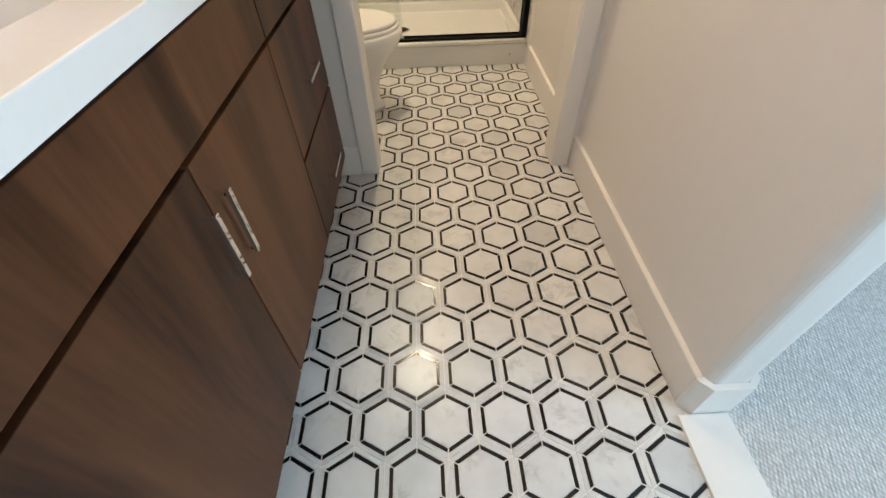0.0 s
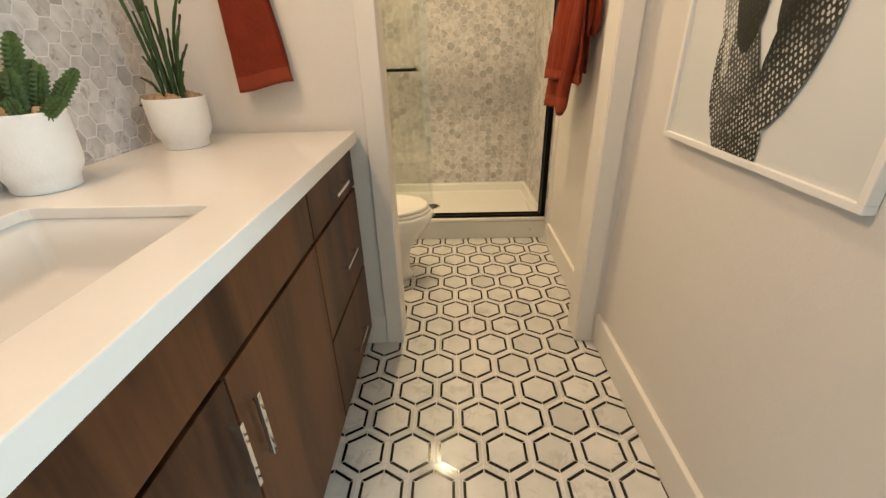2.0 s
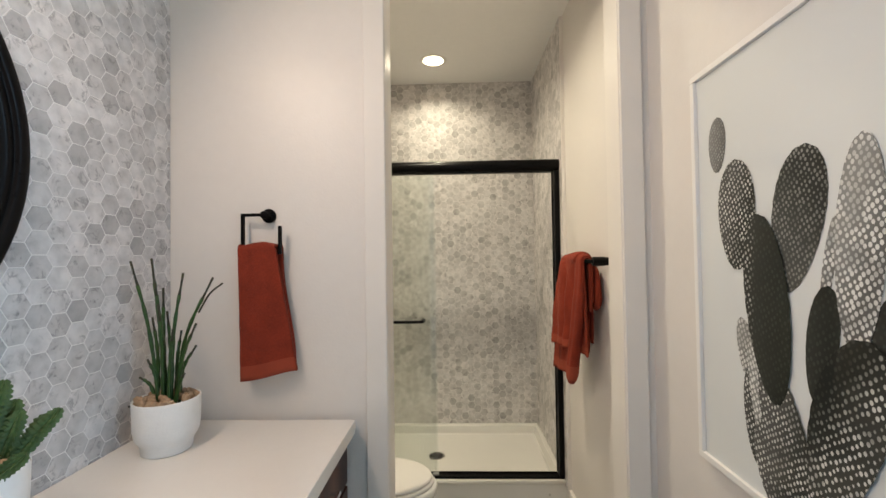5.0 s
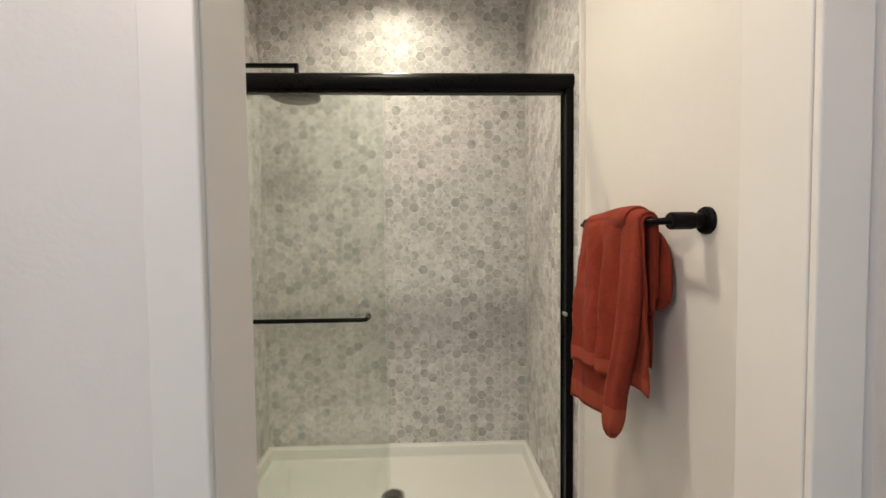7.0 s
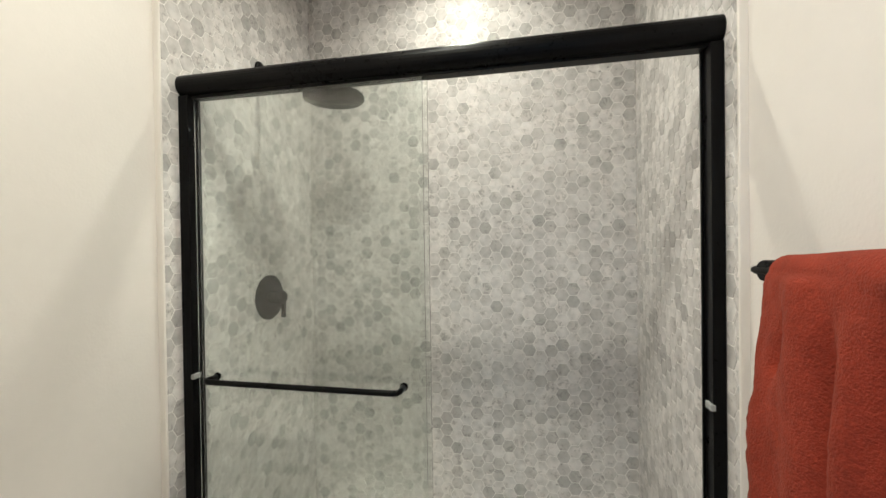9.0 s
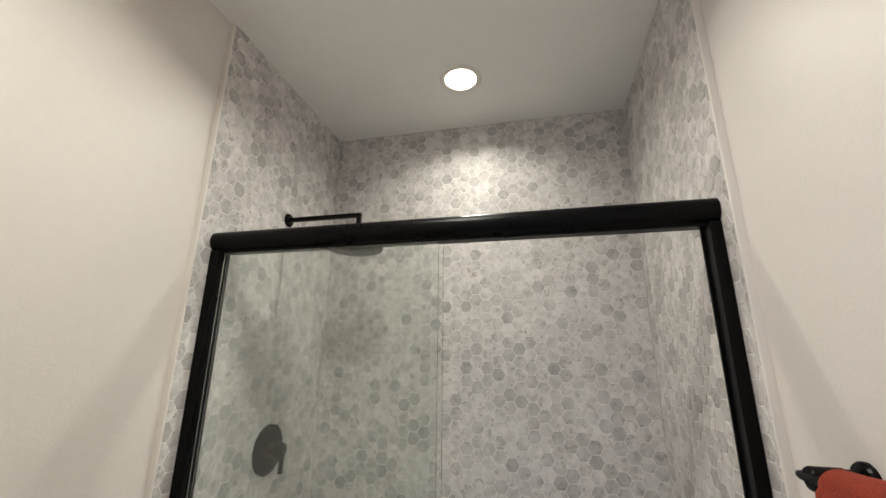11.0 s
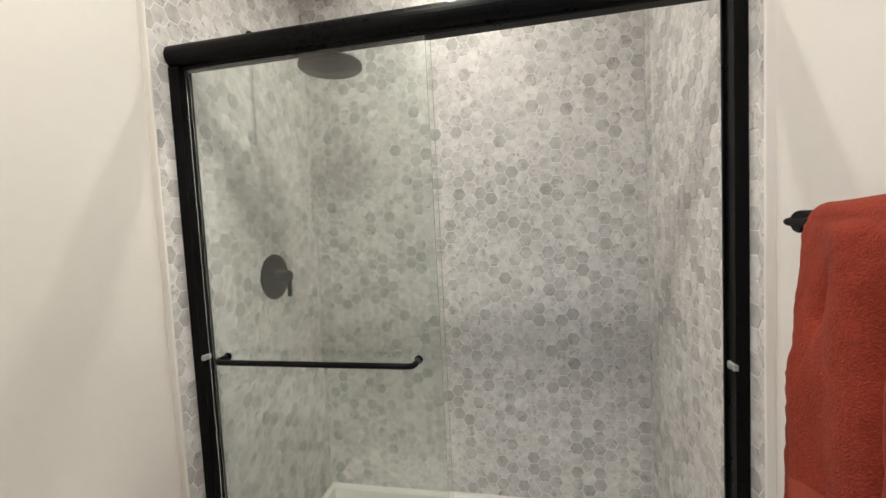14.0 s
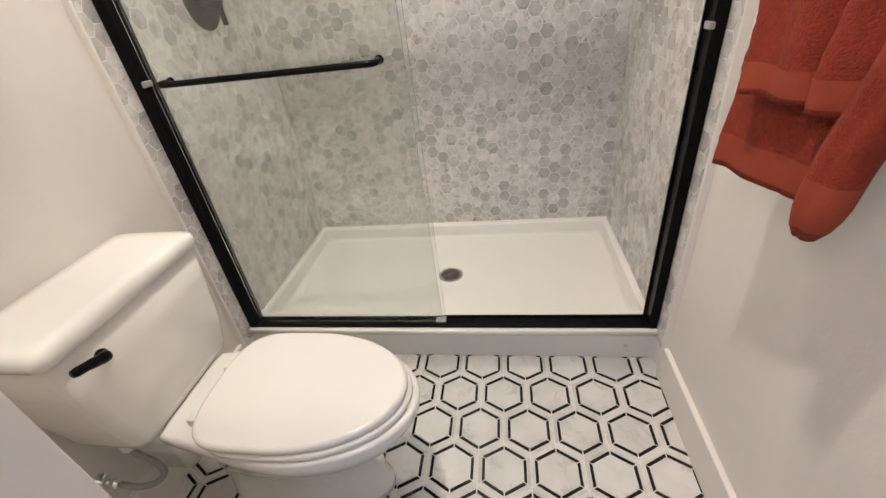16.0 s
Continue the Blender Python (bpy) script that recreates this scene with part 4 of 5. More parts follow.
def toilet():
    ob = thing("toilet", "white two-piece ceramic toilet with closed lid and black lever", "toilet")
    bm = bmesh.new()
    add_loft(bm, [egg(-0.215, -0.70, 0.105, 0.0, 0.0, 40, 0.4), egg(-0.215, -0.70, 0.105, 0.03, 0.0, 40, 0.4), egg(-0.235, -0.70, 0.098, 0.06, 0.0, 40, 0.4), egg(-0.225, -0.69, 0.10, 0.16, 0.0, 40, 0.35),
                  egg(-0.18, -0.68, 0.125, 0.24, 0.0, 40, 0.3), spade(-0.118, -0.69, 0.165, 0.110, 0.32), spade(-0.092, -0.70, 0.181, 0.126, 0.365), spade(-0.088, -0.70, 0.183, 0.129, 0.390), spade(-0.088, -0.70, 0.183, 0.129, 0.398, -0.003), spade(-0.088, -0.70, 0.183, 0.129, 0.400, -0.009)])
    part("bowl", bm, CERAMIC, ob, "", True)
    deck = bmesh.new()
    o = [[(x, y, z) for x, y in rounded_rect(-0.775, TY, 0.110 - i, 0.126 - i * 0.6, 0.025, 5)] for i, z in ((0.05, 0.20), (0.03, 0.30), (0.006, 0.355), (0.0, 0.370), (0.0, 0.391), (0.006, 0.3965))]
    part("deck", add_loft(deck, o), CERAMIC, ob, "", True)
    part("seat", add_loft(bmesh.new(), [egg(-0.104, -0.595, 0.178, 0.401, -0.004, 48, 0.55), egg(-0.104, -0.595, 0.178, 0.405, 0.0, 48, 0.55), egg(-0.104, -0.595, 0.178, 0.415, 0.0, 48, 0.55), egg(-0.104, -0.595, 0.178, 0.419, -0.005, 48, 0.55)]), PLASTIC, ob, "white plastic seat", True)
    part("seat_lid", add_loft(bmesh.new(), [egg(-0.113, -0.606, 0.175, 0.4205, -0.004, 48, 0.62), egg(-0.113, -0.606, 0.175, 0.424, 0.0, 48, 0.62), egg(-0.113, -0.606, 0.175, 0.433, 0.0, 48, 0.62), egg(-0.113, -0.606, 0.175, 0.438, -0.003, 48, 0.62), egg(-0.113, -0.606, 0.175, 0.4405, -0.009, 48, 0.62)]), PLASTIC, ob, "closed white seat lid", True, 0.01)
    for s in (-1, 1):
        part("hinge", box(-0.628, -0.596, TY + s * 0.078 - 0.026, TY + s * 0.078 + 0.026, 0.399, 0.426, 0.005, 3), PLASTIC, ob)
    # tank, wider at the top, with a bowed front
    def tank_loop(x_front, half, z, grow=0.0, bow=0.018, x_back=-0.893):
        pts = rounded_rect((x_front + x_back) / 2, TY, (x_front - x_back) / 2 + grow, half + grow, 0.024, 6)
        return [(x + (bow * (1 - ((y - TY) / half) ** 2) if x > -0.80 else 0), y, z) for x, y in pts]
    bm = bmesh.new()
    add_loft(bm, [tank_loop(-0.708, 0.150, 0.3985, x_back=-0.855), tank_loop(-0.694, 0.166, 0.406, x_back=-0.865), tank_loop(-0.688, 0.174, 0.43, x_back=-0.87), tank_loop(-0.684, 0.194, 0.52, x_back=-0.88), tank_loop(-0.681, 0.206, 0.62, x_back=-0.886), tank_loop(-0.679, 0.212, 0.715, x_back=-0.89)])
    part("tank", bm, CERAMIC, ob, "", True)
    bm = bmesh.new()
    add_loft(bm, [tank_loop(-0.680, 0.213, 0.716, 0.002), tank_loop(-0.680, 0.213, 0.720, 0.010), tank_loop(-0.680, 0.213, 0.738, 0.012), tank_loop(-0.680, 0.213, 0.750, 0.008), tank_loop(-0.680, 0.213, 0.756, -0.004), tank_loop(-0.680, 0.213, 0.757, -0.03)])
    part("tank_lid", bm, CERAMIC, ob, "", True, 0.01)
    lever = part("flush_lever", add_lathe(bmesh.new(), [(0.014, 0), (0.014, 0.005), (0.011, 0.010), (0.008, 0.014)], 20, (-0.676, TY - 0.128, 0.668), "X"), BLACK, ob, "matte black flush lever", True)
    bm = bmesh.new()
    add_tube(bm, curve_points([(-0.662, TY - 0.128, 0.668), (-0.657, TY - 0.146, 0.675), (-0.655, TY - 0.168, 0.684), (-0.656, TY - 0.196, 0.692)], 4), [0.012] * 4 + [0.0105] * 4 + [0.0095] * 4 + [0.0075], 12)
    part("lever_arm", bm, BLACK, lever, "", True)
    hose = thing("water_supply", "grey braided toilet supply hose with a wall valve", "hose")
    bm = add_tube(bmesh.new(), curve_points([(-0.800, TY - 0.130, 0.345), (-0.790, TY - 0.130, 0.318), (-0.757, TY - 0.130, 0.285), (-0.748, TY - 0.136, 0.250), (-0.775, TY - 0.152, 0.228), (-0.815, TY - 0.165, 0.230), (-0.850, TY - 0.170, 0.245)], 8), 0.0080, 10)
    part("hose", bm, HOSE, hose, "", True)
    part("coupling", add_lathe(bmesh.new(), [(0.011, 0), (0.016, 0.004), (0.016, 0.034), (0.012, 0.058)], 8, (-0.800, TY - 0.130, 0.342)), PLASTIC, hose)
    bm = add_lathe(bmesh.new(), [(0.024, 0), (0.022, 0.004), (0.009, 0.006), (0.009, 0.03), (0.012, 0.031), (0.012, 0.055), (0.006, 0.058)], 18, (XL, TY - 0.170, 0.248), "X")
    part("stop_valve", bm, CHROME, hose, "chrome stop valve", True)


toilet()

# ---- towel bar and bath towel ----
BZ, BX = 1.417, 0.563


def towel_bar():
    ob = thing("towel_bar", "matte black towel bar on two round wall posts", "towel bar")
    part("bar", add_tube(bmesh.new(), [(BX, 1.955, BZ), (BX, 2.455, BZ), (BX, 2.464, BZ), (BX, 2.468, BZ)], [0.0078, 0.0078, 0.006, 0.002], 16), BLACK, ob, "", True)
    for y in (1.964, 2.430):
        post = bmesh.new()
        add_lathe(post, [(0.029, 0), (0.029, -0.007), (0.026, -0.011), (0.0165, -0.012), (0.0165, -0.032), (0.0185, -0.034), (0.0185, -0.078), (0.0165, -0.082)], 28, (XR, y, BZ), "X")
        bmesh.ops.recalc_face_normals(post, faces=post.faces[:])
        part("post", post, BLACK, ob, "", False)


towel_bar()


def soft_sheet(bm, grid, thick):
    """A thick cloth with rounded rims from a grid of points; rows run from one hem to the other. Returns the face range of each row."""
    rows, cols = len(grid), len(grid[0])
    loops = []
    for j in range(rows):
        hem = min(j, rows - 1 - j)
        t = thick / 2 * (0.45, 0.85, 1.0)[min(hem, 2)]
        up, down = [], []
        for i in range(cols):
            du = grid[j][min(i + 1, cols - 1)] - grid[j][max(i - 1, 0)]
            dv = grid[min(j + 1, rows - 1)][i] - grid[max(j - 1, 0)][i]
            n = du.cross(dv).normalized()
            edge = min(i, cols - 1 - i)
            w = t * (0.5, 0.9, 1.0)[min(edge, 2)]
            up.append(grid[j][i] + n * w)
            down.append(grid[j][i] - n * w)
        a = (grid[j][0] - grid[j][1]).normalized() * t * 0.7
        b = (grid[j][-1] - grid[j][-2]).normalized() * t * 0.7
        loops.append(up + [grid[j][-1] + b] + down[::-1] + [grid[j][0] + a])
    first, n = len(bm.faces), len(loops[0])
    add_loft(bm, loops)
    return first, n


def bath_towel():
    """Towel thrown over the bar: two broad layers, a rolled fold, a short fall beside it and a loop near the wall."""
    ob = thing("bath_towel", "rust red terry bath towel thrown over the towel bar", "towel")
    bm, bands = bmesh.new(), []

    def mix(a, b, t):
        return a + (b - a) * t

    def fall(far, near, back_z, relief, thick, cols=44, rows=84, band=True):
        """far, near: (top y, crest radius, low x, low y, low z) of the two edges; relief(u, s) swells the front."""
        grid = []
        for j in range(rows + 1):
            s = j / rows
            row = []
            for i in range(cols + 1):
                u = i / cols
                ty, r, lx, ly, lz = [mix(a, b, u) for a, b in zip(far, near)]
                r = mix(far[1], near[1], ease_in(0.0, 0.8, u))
                if s < 0.16:
                    k = s / 0.16
                    p = Vector((BX + r, ty, mix(back_z, BZ, k)))
                elif s < 0.30:
                    a = math.pi * (s - 0.16) / 0.14
                    p = Vector((BX + r * math.cos(a), ty, BZ + r * math.sin(a)))
                else:
                    k = (s - 0.30) / 0.70
                    # hangs steeper first, then swings out a little
                    p = Vector((mix(BX - r, lx, ease_in(-0.25, 1.15, k) if k < 1 else 1.0), mix(ty, ly, k ** 1.1), mix(BZ, lz, k)))
                    p.x -= relief(u, k)
                    p.x -= 0.005 * noise.noise((u * 5 + far[0], k * 6, 1.7)) + 0.0018 * noise.noise((u * 17, k * 23, far[0])) + 0.0012 * noise.noise((u * 40, k * 60, far[0]))
                    p.z += 0.005 * k * noise.noise((u * 3.1, far[2] * 9, 4.0))
                row.append(p)
            grid.append(row)
        first, n = soft_sheet(bm, grid, thick)
        if band:
            bands.extend(range(first + (rows - 6) * n, first + (rows - 1) * n))

    def hump(x, c, w):
        return math.exp(-((x - c) / w) ** 2)

    def broad(u, k):
        grow = ease_in(0.0, 0.35, k)
        crease = hump(u - 0.30 + 0.42 * (k - 0.12), 0.0, 0.035) * ease_in(0.10, 0.18, k) * (1 - ease_in(0.30, 0.42, k))
        return (0.018 * hump(u, 0.42, 0.13) * (1 - 0.5 * k) - 0.012 * hump(u, 0.60 - 0.04 * k, 0.05) * grow + 0.019 * hump(u, 0.74 - 0.05 * k, 0.075) * grow - 0.026 * ease_in(0.82, 0.95, u) * (0.4 + 0.6 * grow)
                - 0.016 * crease + 0.006 * math.sin(3.2 * k + 4.5 * u) * grow)

    # under layer, its hem lowest
    fall((2.378, 0.016, 0.482, 2.330, 0.905), (2.105, 0.021, 0.532, 2.110, 0.915), 1.02, lambda u, k: 0.006 * hump(u, 0.45, 0.2) * k, 0.011)
    # upper layer, its hem a hand higher
    fall((2.366, 0.024, 0.459, 2.262, 1.036), (2.100, 0.036, 0.522, 2.100, 1.034), 1.06, broad, 0.012)
    # short fall beside the roll
    fall((2.130, 0.016, 0.545, 2.125, 1.028), (2.052, 0.014, 0.548, 2.024, 1.018), 1.20, lambda u, k: 0.006 * math.sin(5 * u + 1) * ease_in(0, 0.3, k), 0.012, 20)

    # rolled fold: a flattened coil of cloth over the bar
    loops = []
    for j in range(49):
        s = j / 48
        if s < 0.14:
            c, d = Vector((BX + 0.022, 2.098, mix(1.24, BZ, s / 0.14))), Vector((1, 0, 0))
        elif s < 0.30:
            a = math.pi * (s - 0.14) / 0.16
            d = Vector((math.cos(a), 0, math.sin(a)))
            c = Vector((BX, 2.098, BZ)) + d * 0.022
        else:
            k = (s - 0.30) / 0.70
            c = Vector((mix(BX - 0.022, 0.506, k ** 1.3), 2.098 - 0.050 * math.sin(math.pi * min(1, k * 1.25)) * 0.5 + 0.016 * k, mix(BZ, 0.888, k)))
            d = Vector((-1, 0, 0))
        k = max(0.0, (s - 0.30) / 0.70)
        wide = (0.045 - 0.015 * k) * (1.0 if j < 46 else (0.94, 0.80, 0.5)[j - 46])
        deep = (0.012 + 0.015 * ease_in(0.30, 0.62, s)) * (1.0 if j < 46 else (0.92, 0.78, 0.45)[j - 46])
        loop = []
        for i in range(24):
            a = 2 * math.pi * i / 24
            lobe = 1 - 0.26 * hump(a, 2.15 - 0.3 * k, 0.30) - 0.12 * hump(a, 0.95, 0.22) + 0.03 * noise.noise((a * 1.3, s * 9, 6))
            loop.append(c + Vector((0, 1, 0)) * wide * lobe * math.cos(a) + d * deep * lobe * math.sin(a))
        loops.append(loop)
    first = len(bm.faces)
    add_loft(bm, loops)
    bands.extend(range(first + 43 * 24, first + 47 * 24))

    # loop of cloth between the bar and the wall
    loops = []
    for j in range(21):
        s = j / 20
        z = mix(1.402, 1.203, s)
        full = math.sqrt(max(0.02, 1 - (2 * s - 1) ** 4))
        near_y = 2.078 - 0.034 * math.sin(math.pi * min(1, s * 1.1) * 0.62)
        loop = []
        for i in range(20):
            a = 2 * math.pi * i / 20
            loop.append(Vector((0.612 + 0.020 * full * math.sin(a) * (1 + 0.12 * math.sin(3 * a + 5 * s)), near_y + 0.052 - 0.052 * full * math.cos(a), z)))
        loops.append(loop)
    add_loft(bm, loops)
    bmesh.ops.recalc_face_normals(bm, faces=bm.faces[:])
    for v in bm.verts:
        v.co.x = min(v.co.x, XR - 0.004)
    body = part("cloth", bm, RUST, ob, "", True)
    body.data.materials.append(RUST_BAND)
    for k in bands:
        body.data.polygons[k].material_index = 1


bath_towel()

# ---- shower ----


def shower_pan():
    ob = thing("shower_pan", "white acrylic shower pan with a raised front curb", "shower pan")
    x0, x1, y0, y1 = TILE_L - 0.012, TILE_R + 0.012, CURB_Y, TILE_B + 0.012
    bm = bmesh.new()

    def rect(inl, inr, inf, inb, z):
        return [(x0 + inl, y0 + inf, z), (x1 - inr, y0 + inf, z), (x1 - inr, y1 - inb, z), (x0 + inl, y1 - inb, z)]
    loops = [rect(0, 0, 0.020, 0, 0.0), rect(0, 0, 0.012, 0, CURB_Z - 0.034), rect(0, 0, -0.010, 0, CURB_Z - 0.022), rect(0, 0, -0.013, 0, CURB_Z - 0.004), rect(0, 0, -0.009, 0, CURB_Z), rect(0.030, 0.030, 0.095, 0.032, CURB_Z), rect(0.036, 0.036, 0.101, 0.038, CURB_Z - 0.012),
             rect(0.047, 0.047, 0.112, 0.049, 0.098), rect(0.064, 0.064, 0.130, 0.066, 0.090)]
    add_loft(bm, loops, True, True)
    bevelled(bm, 0.004, 3, 20)
    part("tray", bm, ACRYLIC, ob, "", True, 0.03)
    bm = add_lathe(bmesh.new(), [(0.056, 0), (0.056, 0.003), (0.050, 0.005), (0.048, 0.004)], 36, (-0.136, 3.128, 0.0895))
    drain = part("drain", bm, STEEL, ob, "round steel drain grate", True)
    # grate is not cut through; black strips put in the dark of its openings
    bm = bmesh.new()
    for k in range(-3, 4):
        for s in (-1, 1):
            half = math.sqrt(max(0.0, 0.042 ** 2 - (k * 0.0115) ** 2))
            if half > 0.012:
                a, b = (0.004, half) if s > 0 else (-half, -0.004)
                m = Matrix.Translation((-0.136, 3.128, 0)) @ Matrix.Rotation(radians(35), 4, "Z")
                add_box(bm, k * 0.0115 - 0.003, k * 0.0115 + 0.003, a, b, 0.0935, 0.0950)
                for v in bm.verts[-8:]:
                    v.co = m @ v.co
    part("slots", bm, BLACK, drain, "black strips in place of open drain slots")
    part("plug", add_lathe(bmesh.new(), [(0.008, 0), (0.008, -0.002), (0.005, -0.003)], 16, (0.535, CURB_Y + 0.017, 0.062), "Y"), STEEL, ob, "small grey plug")


shower_pan()
ENC_Y = 2.705


def shower_enclosure():
    ob = thing("shower_enclosure", "matte black framed sliding glass shower door, pushed open", "shower door")
    a, b = TILE_L + 0.001, TILE_R - 0.001
    z0, z1 = CURB_Z + 0.001, 1.990
    # header with a rounded nose
    prof = []
    for k in range(13):
        t = radians(90 + 180 * k / 12)
        prof.append((ENC_Y + 0.022 + 0.030 * math.cos(t), 1.9760 + 0.0330 * math.sin(t)))
    prof = [(ENC_Y + 0.062, 2.009)] + prof + [(ENC_Y + 0.062, 1.943)]
    bm = add_loft(bmesh.new(), [[(a, y, z) for y, z in prof], [(b, y, z) for y, z in prof]])
    bmesh.ops.recalc_face_normals(bm, faces=bm.faces[:])
    part("header", bm, BLACK, ob, "rounded black header rail")
    part("header_track", box(a + 0.03, b - 0.03, ENC_Y + 0.020, ENC_Y + 0.056, 1.936, 1.944, 0.001), BLACK, ob)
    for x0, x1, s in ((a, a + 0.034, 1), (b - 0.029, b, -1)):
        j = part("jamb", box(x0, x1, ENC_Y + 0.002, ENC_Y + 0.056, z0, 1.942, 0.002), BLACK, ob)
        fx = x1 + 0.001 if s > 0 else x0 - 0.001
        part("jamb_fin", box(min(fx, fx + s * 0.006), max(fx, fx + s * 0.006), ENC_Y + 0.044, ENC_Y + 0.052, z0 + 0.02, 1.941, 0.001), BLACK, j)
        part("bumper", box(min(fx - s * 0.007, fx + s * 0.006), max(fx - s * 0.007, fx + s * 0.006), ENC_Y + 0.001, ENC_Y + 0.034, 1.063, 1.080, 0.003), CLEAR, j, "clear plastic bumper")
    bm = box(a, b, ENC_Y + 0.004, ENC_Y + 0.056, z0, z0 + 0.013, 0.002)
    add_box(bm, a + 0.034, b - 0.034, ENC_Y + 0.046, ENC_Y + 0.052, z0 + 0.0125, z0 + 0.020)
    part("sill", bm, BLACK, ob)
    for y, right, n in ((ENC_Y + 0.022, -0.118, 0), (ENC_Y + 0.040, -0.108, 1)):
        g = part("glass_panel", box(a + 0.040, right, y, y + 0.006, z0 + 0.015, 1.940, 0.0006, 1), GLASS, ob, "faintly green glass panel")
        g.visible_shadow = False
        if n == 0:
            h = bmesh.new()
            hy, hz = ENC_Y - 0.028, 1.070
            p = [(-0.790, y, hz), (-0.790, hy + 0.018, hz), (-0.786, hy + 0.004, hz), (-0.772, hy, hz), (-0.202, hy, hz), (-0.188, hy + 0.004, hz), (-0.184, hy + 0.018, hz), (-0.184, y, hz)]
            add_tube(h, p, 0.0085, 14)
            part("towel_handle", h, BLACK, g, "black bar handle", True)
            for hx in (-0.790, -0.184):
                part("handle_washer", add_lathe(bmesh.new(), [(0.012, 0), (0.012, 0.004), (0.009, 0.006)], 18, (hx, y + 0.006, hz), "Y"), BLACK, g)
    part("glass_guide", box(-0.142, -0.104, ENC_Y + 0.014, ENC_Y + 0.044, z0 + 0.0140, z0 + 0.022, 0.002), CLEAR, ob, "clear plastic glass guide")


shower_enclosure()


def shower_head():
    ob = thing("rain_shower", "matte black round rain shower head on a square arm", "shower head")
    y, z = 3.110, 2.190
    part("wall_plate", add_lathe(bmesh.new(), [(0.030, 0), (0.030, 0.005), (0.026, 0.010), (0.012, 0.011)], 28, (TILE_L, y, z), "X"), BLACK, ob, "", True)
    part("arm", box(TILE_L + 0.004, -0.548, y - 0.009, y + 0.009, z - 0.009, z + 0.009, 0.002), BLACK, ob)
    part("drop", box(-0.566, -0.548, y - 0.009, y + 0.009, 2.070, z - 0.0092, 0.002), BLACK, ob)
    part("rose", add_lathe(bmesh.new(), [(0.014, 0.030), (0.020, 0.018), (0.112, 0.012), (0.116, 0.006), (0.116, -0.004), (0.112, -0.008), (0.02, -0.009)][::-1], 48, (-0.566, y, 2.046)), BLACK, ob, "", True)


shower_head()


def shower_valve():
    ob = thing("shower_valve", "matte black round shower valve with a lever", "shower valve")
    y, z = 3.155, 1.262
    part("plate", add_lathe(bmesh.new(), [(0.092, 0), (0.092, 0.004), (0.088, 0.007), (0.030, 0.008)], 48, (TILE_L, y, z), "X"), BLACK, ob, "", True)
    part("hub", add_lathe(bmesh.new(), [(0.026, 0.007), (0.026, 0.066), (0.022, 0.070)], 28, (TILE_L, y, z), "X"), BLACK, ob, "", True)
    part("lever", box(TILE_L + 0.056, TILE_L + 0.071, y - 0.007, y + 0.008, z - 0.082, z + 0.010, 0.003), BLACK, ob)


shower_valve()


def can_light(x, y, label):
    ob = thing("ceiling_light", label, "ceiling light", "recessed ceiling lights")
    bm = add_lathe(bmesh.new(), [(0.071, 0.0), (0.071, -0.004), (0.090, -0.003), (0.094, 0.0)], 48, (x, y, CEIL), "Z", False)
    part("trim_ring", bm, TRIM, ob, "white trim ring", True)
    part("lens", add_lathe(bmesh.new(), [(0.070, -0.001), (0.070, -0.003)], 48, (x, y, CEIL)), LENS, ob, "glowing white lens")


# Unseen fixture, its shape assumed, added round the inferred vanity lamp.
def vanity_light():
    ob = thing("vanity_light", "unseen wall light of assumed shape above the mirror", "wall light")
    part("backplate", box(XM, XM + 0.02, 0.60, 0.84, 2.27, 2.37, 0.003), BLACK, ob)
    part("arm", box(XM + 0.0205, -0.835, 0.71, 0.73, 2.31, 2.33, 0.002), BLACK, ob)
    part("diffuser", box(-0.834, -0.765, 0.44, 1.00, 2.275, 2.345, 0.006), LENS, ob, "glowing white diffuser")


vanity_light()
can_light(-0.124, 3.13, "round white recessed ceiling light over the shower")
can_light(-0.18, 2.17, "round white recessed ceiling light over the toilet")

# ---- wall mosaics: flat-topped marble hexagons ----
MP = 0.0555


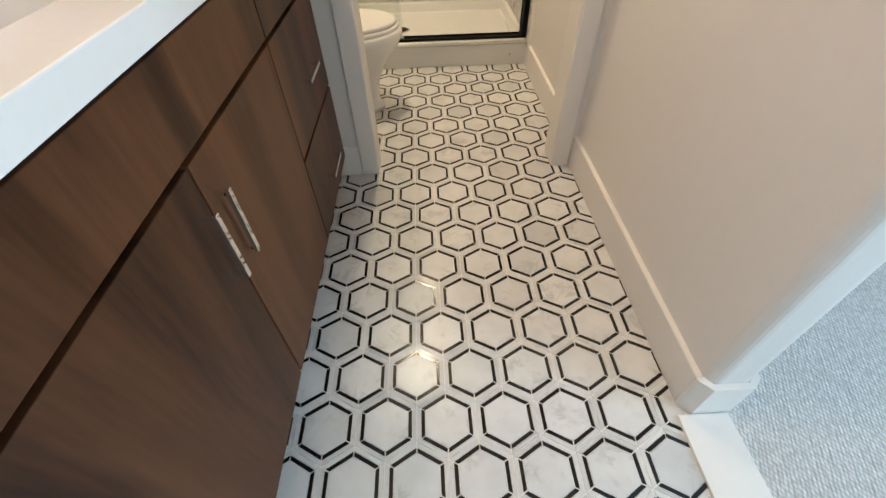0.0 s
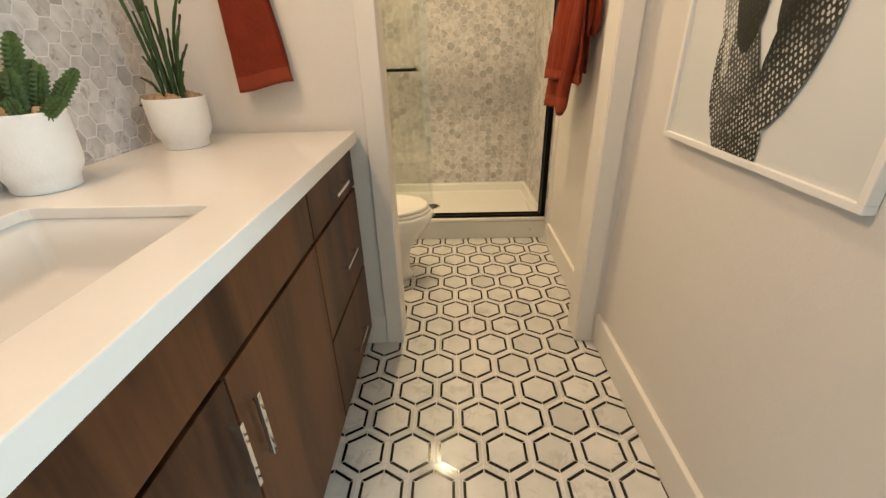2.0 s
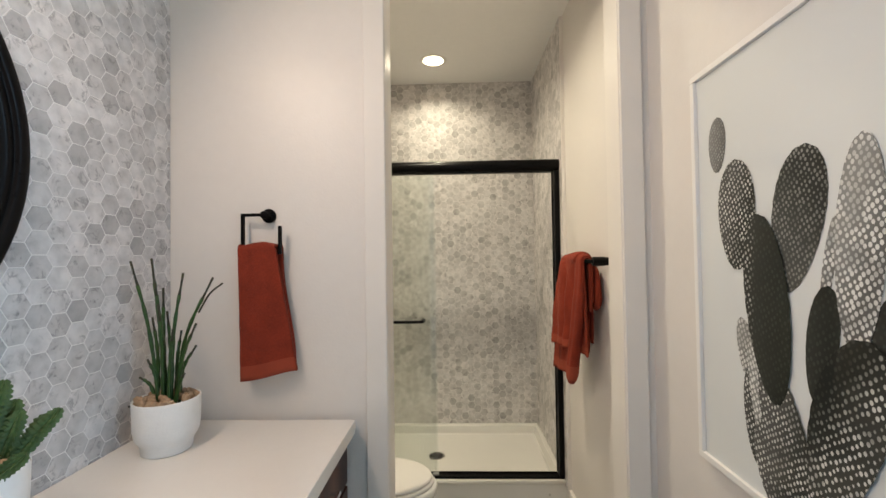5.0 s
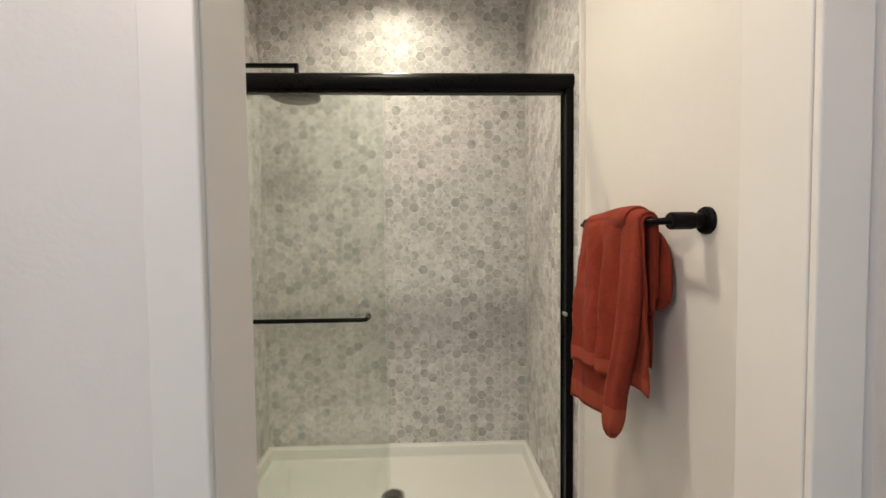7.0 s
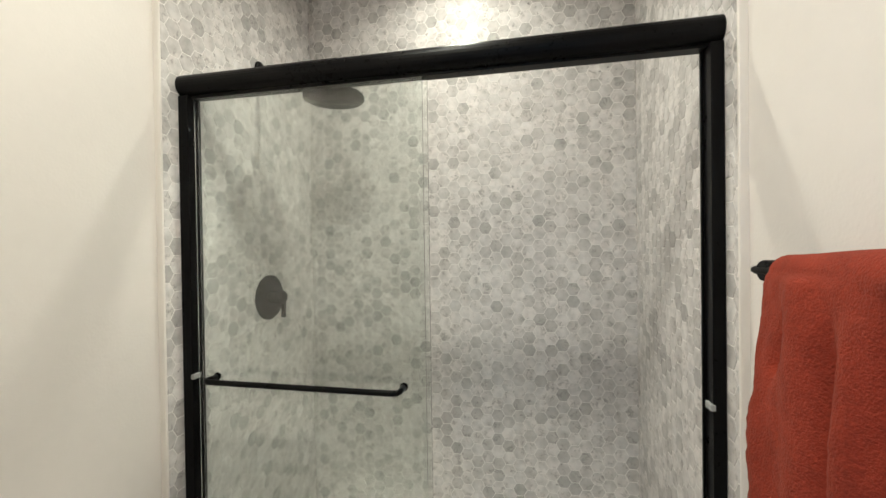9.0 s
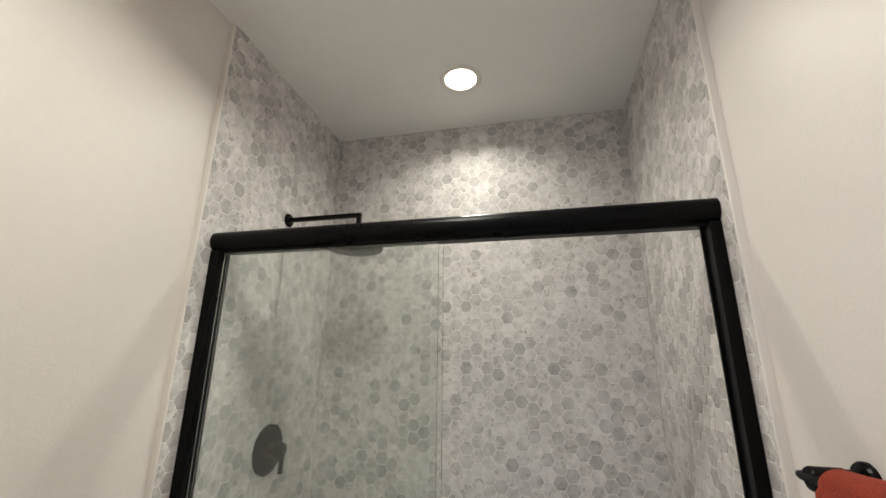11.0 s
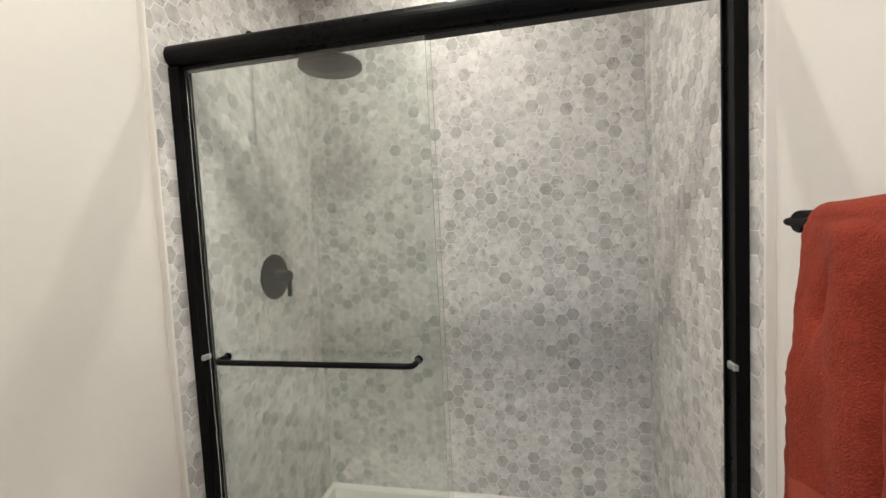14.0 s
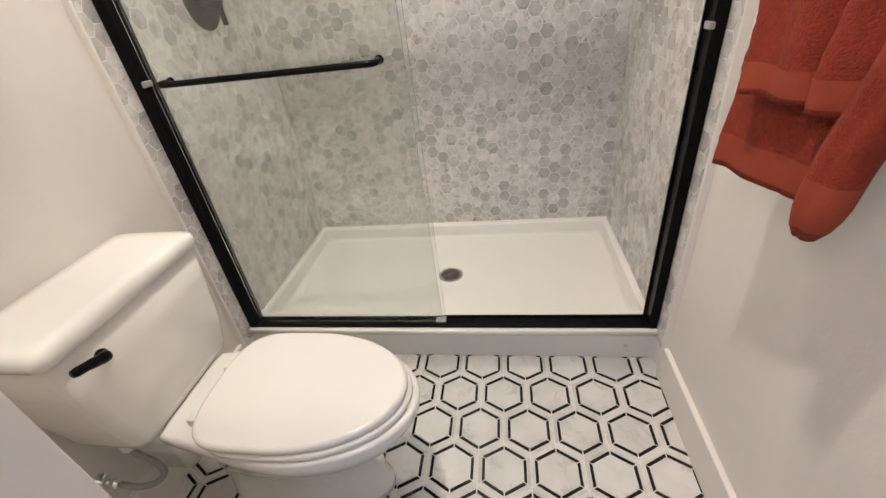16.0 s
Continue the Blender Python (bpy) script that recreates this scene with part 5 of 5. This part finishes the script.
def hex_wall(name, origin, u_dir, normal, width, z0, z1, parent_label, pick, seed, u_shift=0.0):
    """Tiles on an upright plane. origin: the foot of the plane at u = 0; tiles stand 8 mm proud of the bed."""
    n, u = Vector(normal), Vector(u_dir)
    wall_ob = tagged(new(name), parent_label, "wall tiling", "", "structure")
    m = Matrix((u, Vector((0, 0, 1)), n)).transposed().to_4x4()
    m.translation = origin
    wall_ob.matrix_world = m
    part("grout_bed", box(0, width, z0, z1, -0.012, -0.0012), GROUT, wall_ob)
    side = MP / math.sqrt(3)
    gap = 0.0026
    hexa = [((side - gap / 1.73) * math.cos(radians(60 * k)), (side - gap / 1.73) * math.sin(radians(60 * k))) for k in range(6)]
    full = slab_mesh("tile", hexa, -0.004, 0.0, 0.0012, WALL_MARBLE)
    rest, count, rnd = [], 0, random.Random(seed)
    cols = int(width / (1.5 * side)) + 2
    for i in range(-1, cols):
        cx = u_shift + i * 1.5 * side
        j = 0
        while True:
            cy = z0 + j * MP + (MP / 2 if i % 2 else 0)
            if cy - MP > z1:
                break
            j += 1
            poly = [(cx + x, cy + y) for x, y in hexa]
            whole = all(0.001 <= x <= width - 0.001 and z0 <= y <= z1 for x, y in poly)
            lift = rnd.uniform(-0.0004, 0.0004)
            if whole and pick(cx, cy) and count < 300:
                t = new("tile", full)
                t.parent = wall_ob
                t.matrix_local = pose(cx, cy, lift, rnd.uniform(-0.3, 0.3), rnd.uniform(-0.3, 0.3), 0)
                count += 1
                continue
            cutp = poly if whole else clip_poly(poly, 0.001, width - 0.001, z0, z1)
            if len(cutp) >= 3:
                v, f = slab_data(cutp, -0.004, 0.0, 0.0012)
                tx, ty = rnd.uniform(-0.005, 0.005), rnd.uniform(-0.005, 0.005)
                rest.append(([(x, y, z + lift + (tx * (x - cx) + ty * (y - cy) if z > -0.003 else 0)) for x, y, z in v], f))
    joined("mosaic_tiles", rest, WALL_MARBLE, wall_ob)
    return wall_ob


TY0 = 2.651
hex_wall("shower_tile_north", (TILE_L, TILE_B, 0), (1, 0, 0), (0, -1, 0), TILE_R - TILE_L, CURB_Z, CEIL, "grey and white marble hexagon mosaic at the back of the shower",
         lambda u, z: u > 0.76 and 1.0 < z < 2.1, 1)
hex_wall("shower_tile_east", (TILE_R, TILE_B, 0), (0, -1, 0), (-1, 0, 0), TILE_B - TY0, CURB_Z - 0.1 + 0.06, CEIL, "grey and white marble hexagon mosaic beside the shower opening",
         lambda u, z: u > 0.3 and 0.7 < z < 1.9, 2)
hex_wall("shower_tile_west", (TILE_L, TY0, 0), (0, 1, 0), (1, 0, 0), TILE_B - TY0, CURB_Z - 0.1 + 0.06, CEIL, "grey and white marble hexagon mosaic behind the shower valve",
         lambda u, z: u < 0.55 and 0.7 < z < 1.9, 3)
hex_wall("vanity_tile", (XM, 0.15, 0), (0, 1, 0), (1, 0, 0), Y0 - 0.151, CZ - 0.05, CEIL, "grey and white marble hexagon mosaic behind the vanity",
         lambda u, z: 0.9 < u and 0.92 < z < 1.9, 4)
for nm, x0, x1 in (("tile_trim_east", TILE_R - 0.002, XR + 0.002), ("tile_trim_west", XL - 0.002, TILE_L + 0.002)):
    setting(nm, box(x0, x1, TY0 - 0.009, TY0 - 0.0005, 0.0, CEIL - 0.001, 0.003), TRIM, "white edge trim of the shower tiling", "trim")
for nm, x0, x1 in (("tile_return_east", TILE_R + 0.012, XR + 0.002), ("tile_return_west", XL - 0.002, TILE_L - 0.012)):
    setting(nm, box(x0, x1, TY0, 3.53, 0.0, CEIL - 0.001), GROUT, "mortar bed behind the shower tiling", "wall")

# ---- floor mosaic: marble hexagons, each in a black line and a pale border ----
FP = 0.155
FX0, FY0 = 0.10, 2.55


def floor_mosaic():
    R = FP / math.sqrt(3)
    rnd = random.Random(9)

    def corner(f, k):
        a = radians(60 * k + 30)
        return (R * f * math.cos(a), R * f * math.sin(a))

    def strip(f0, f1, k, mitre):
        """One side of a hexagonal ring, with mitred ends held apart."""
        a0, b0, a1, b1 = corner(f0, k), corner(f0, k + 1), corner(f1, k), corner(f1, k + 1)

        def toward(p, q, d):
            ln = math.hypot(q[0] - p[0], q[1] - p[1])
            return (p[0] + (q[0] - p[0]) * d / ln, p[1] + (q[1] - p[1]) * d / ln)
        return [toward(a0, b0, mitre), toward(a1, b1, mitre), toward(b1, a1, mitre), toward(b0, a0, mitre)]

    hexa = [corner(0.708, k) for k in range(6)]
    hex_me = slab_mesh("tile", hexa, -0.003, 0.0, 0.0006, FLOOR_MARBLE)
    black_me = [slab_mesh("black_strip", strip(0.726, 0.842, k, 0.0019), -0.003, 0.0, 0.0003, BLACK_MARBLE) for k in range(6)]
    pale_me = [slab_mesh("border_strip", strip(0.858, 0.988, k, 0.0010), -0.003, 0.0, 0.0004, BORDER_MARBLE) for k in range(6)]
    x0, x1, y0, y1 = -0.912, XR - 0.004, -0.44, CURB_Y + 0.024
    rest = {"tile": [], "black": [], "pale": []}
    counts = {"tile": 0, "black": 0, "pale": 0}
    rows = int((y1 - y0) / (FP * math.sqrt(3) / 2)) + 3
    for j in range(-2, rows):
        cy = FY0 - j * FP * math.sqrt(3) / 2
        for i in range(-9, 7):
            cx = FX0 + i * FP + (FP / 2 if j % 2 else 0)
            if not (x0 - FP < cx < x1 + FP and y0 - FP < cy < y1 + FP) or (cy < 1.5 and cx < -0.62):
                continue
            near = 0.45 < cy < 1.75
            for kind, meshes, polys in (("tile", [hex_me], [hexa]), ("black", black_me, None), ("pale", pale_me, None)):
                for k, me in enumerate(meshes):
                    local = polys[k] if polys else (strip(0.726, 0.842, k, 0.0019) if kind == "black" else strip(0.858, 0.988, k, 0.0010))
                    poly = [(cx + x, cy + y) for x, y in local]
                    whole = all(x0 <= x <= x1 and y0 <= y <= y1 for x, y in poly)
                    if whole and counts[kind] < 300 and (near or kind == "tile"):
                        t = new(me.name.split(".")[0], me)
                        t.parent = FLOOR
                        tilt = 0.55 if kind == "tile" else 0.5
                        t.matrix_local = pose(cx, cy, rnd.uniform(-0.0001, 0.0001), rnd.uniform(-tilt, tilt), rnd.uniform(-tilt, tilt), 0)
                        counts[kind] += 1
                        continue
                    cutp = poly if whole else clip_poly(poly, x0, x1, y0, y1)
                    if len(cutp) >= 3:
                        rest[kind].append(slab_data(cutp, -0.003, 0.0, 0.0004))
    for kind, name, mat in (("tile", "cut_tiles", FLOOR_MARBLE), ("black", "black_strips", BLACK_MARBLE), ("pale", "border_strips", BORDER_MARBLE)):
        if rest[kind]:
            joined(name, rest[kind], mat, FLOOR)


floor_mosaic()
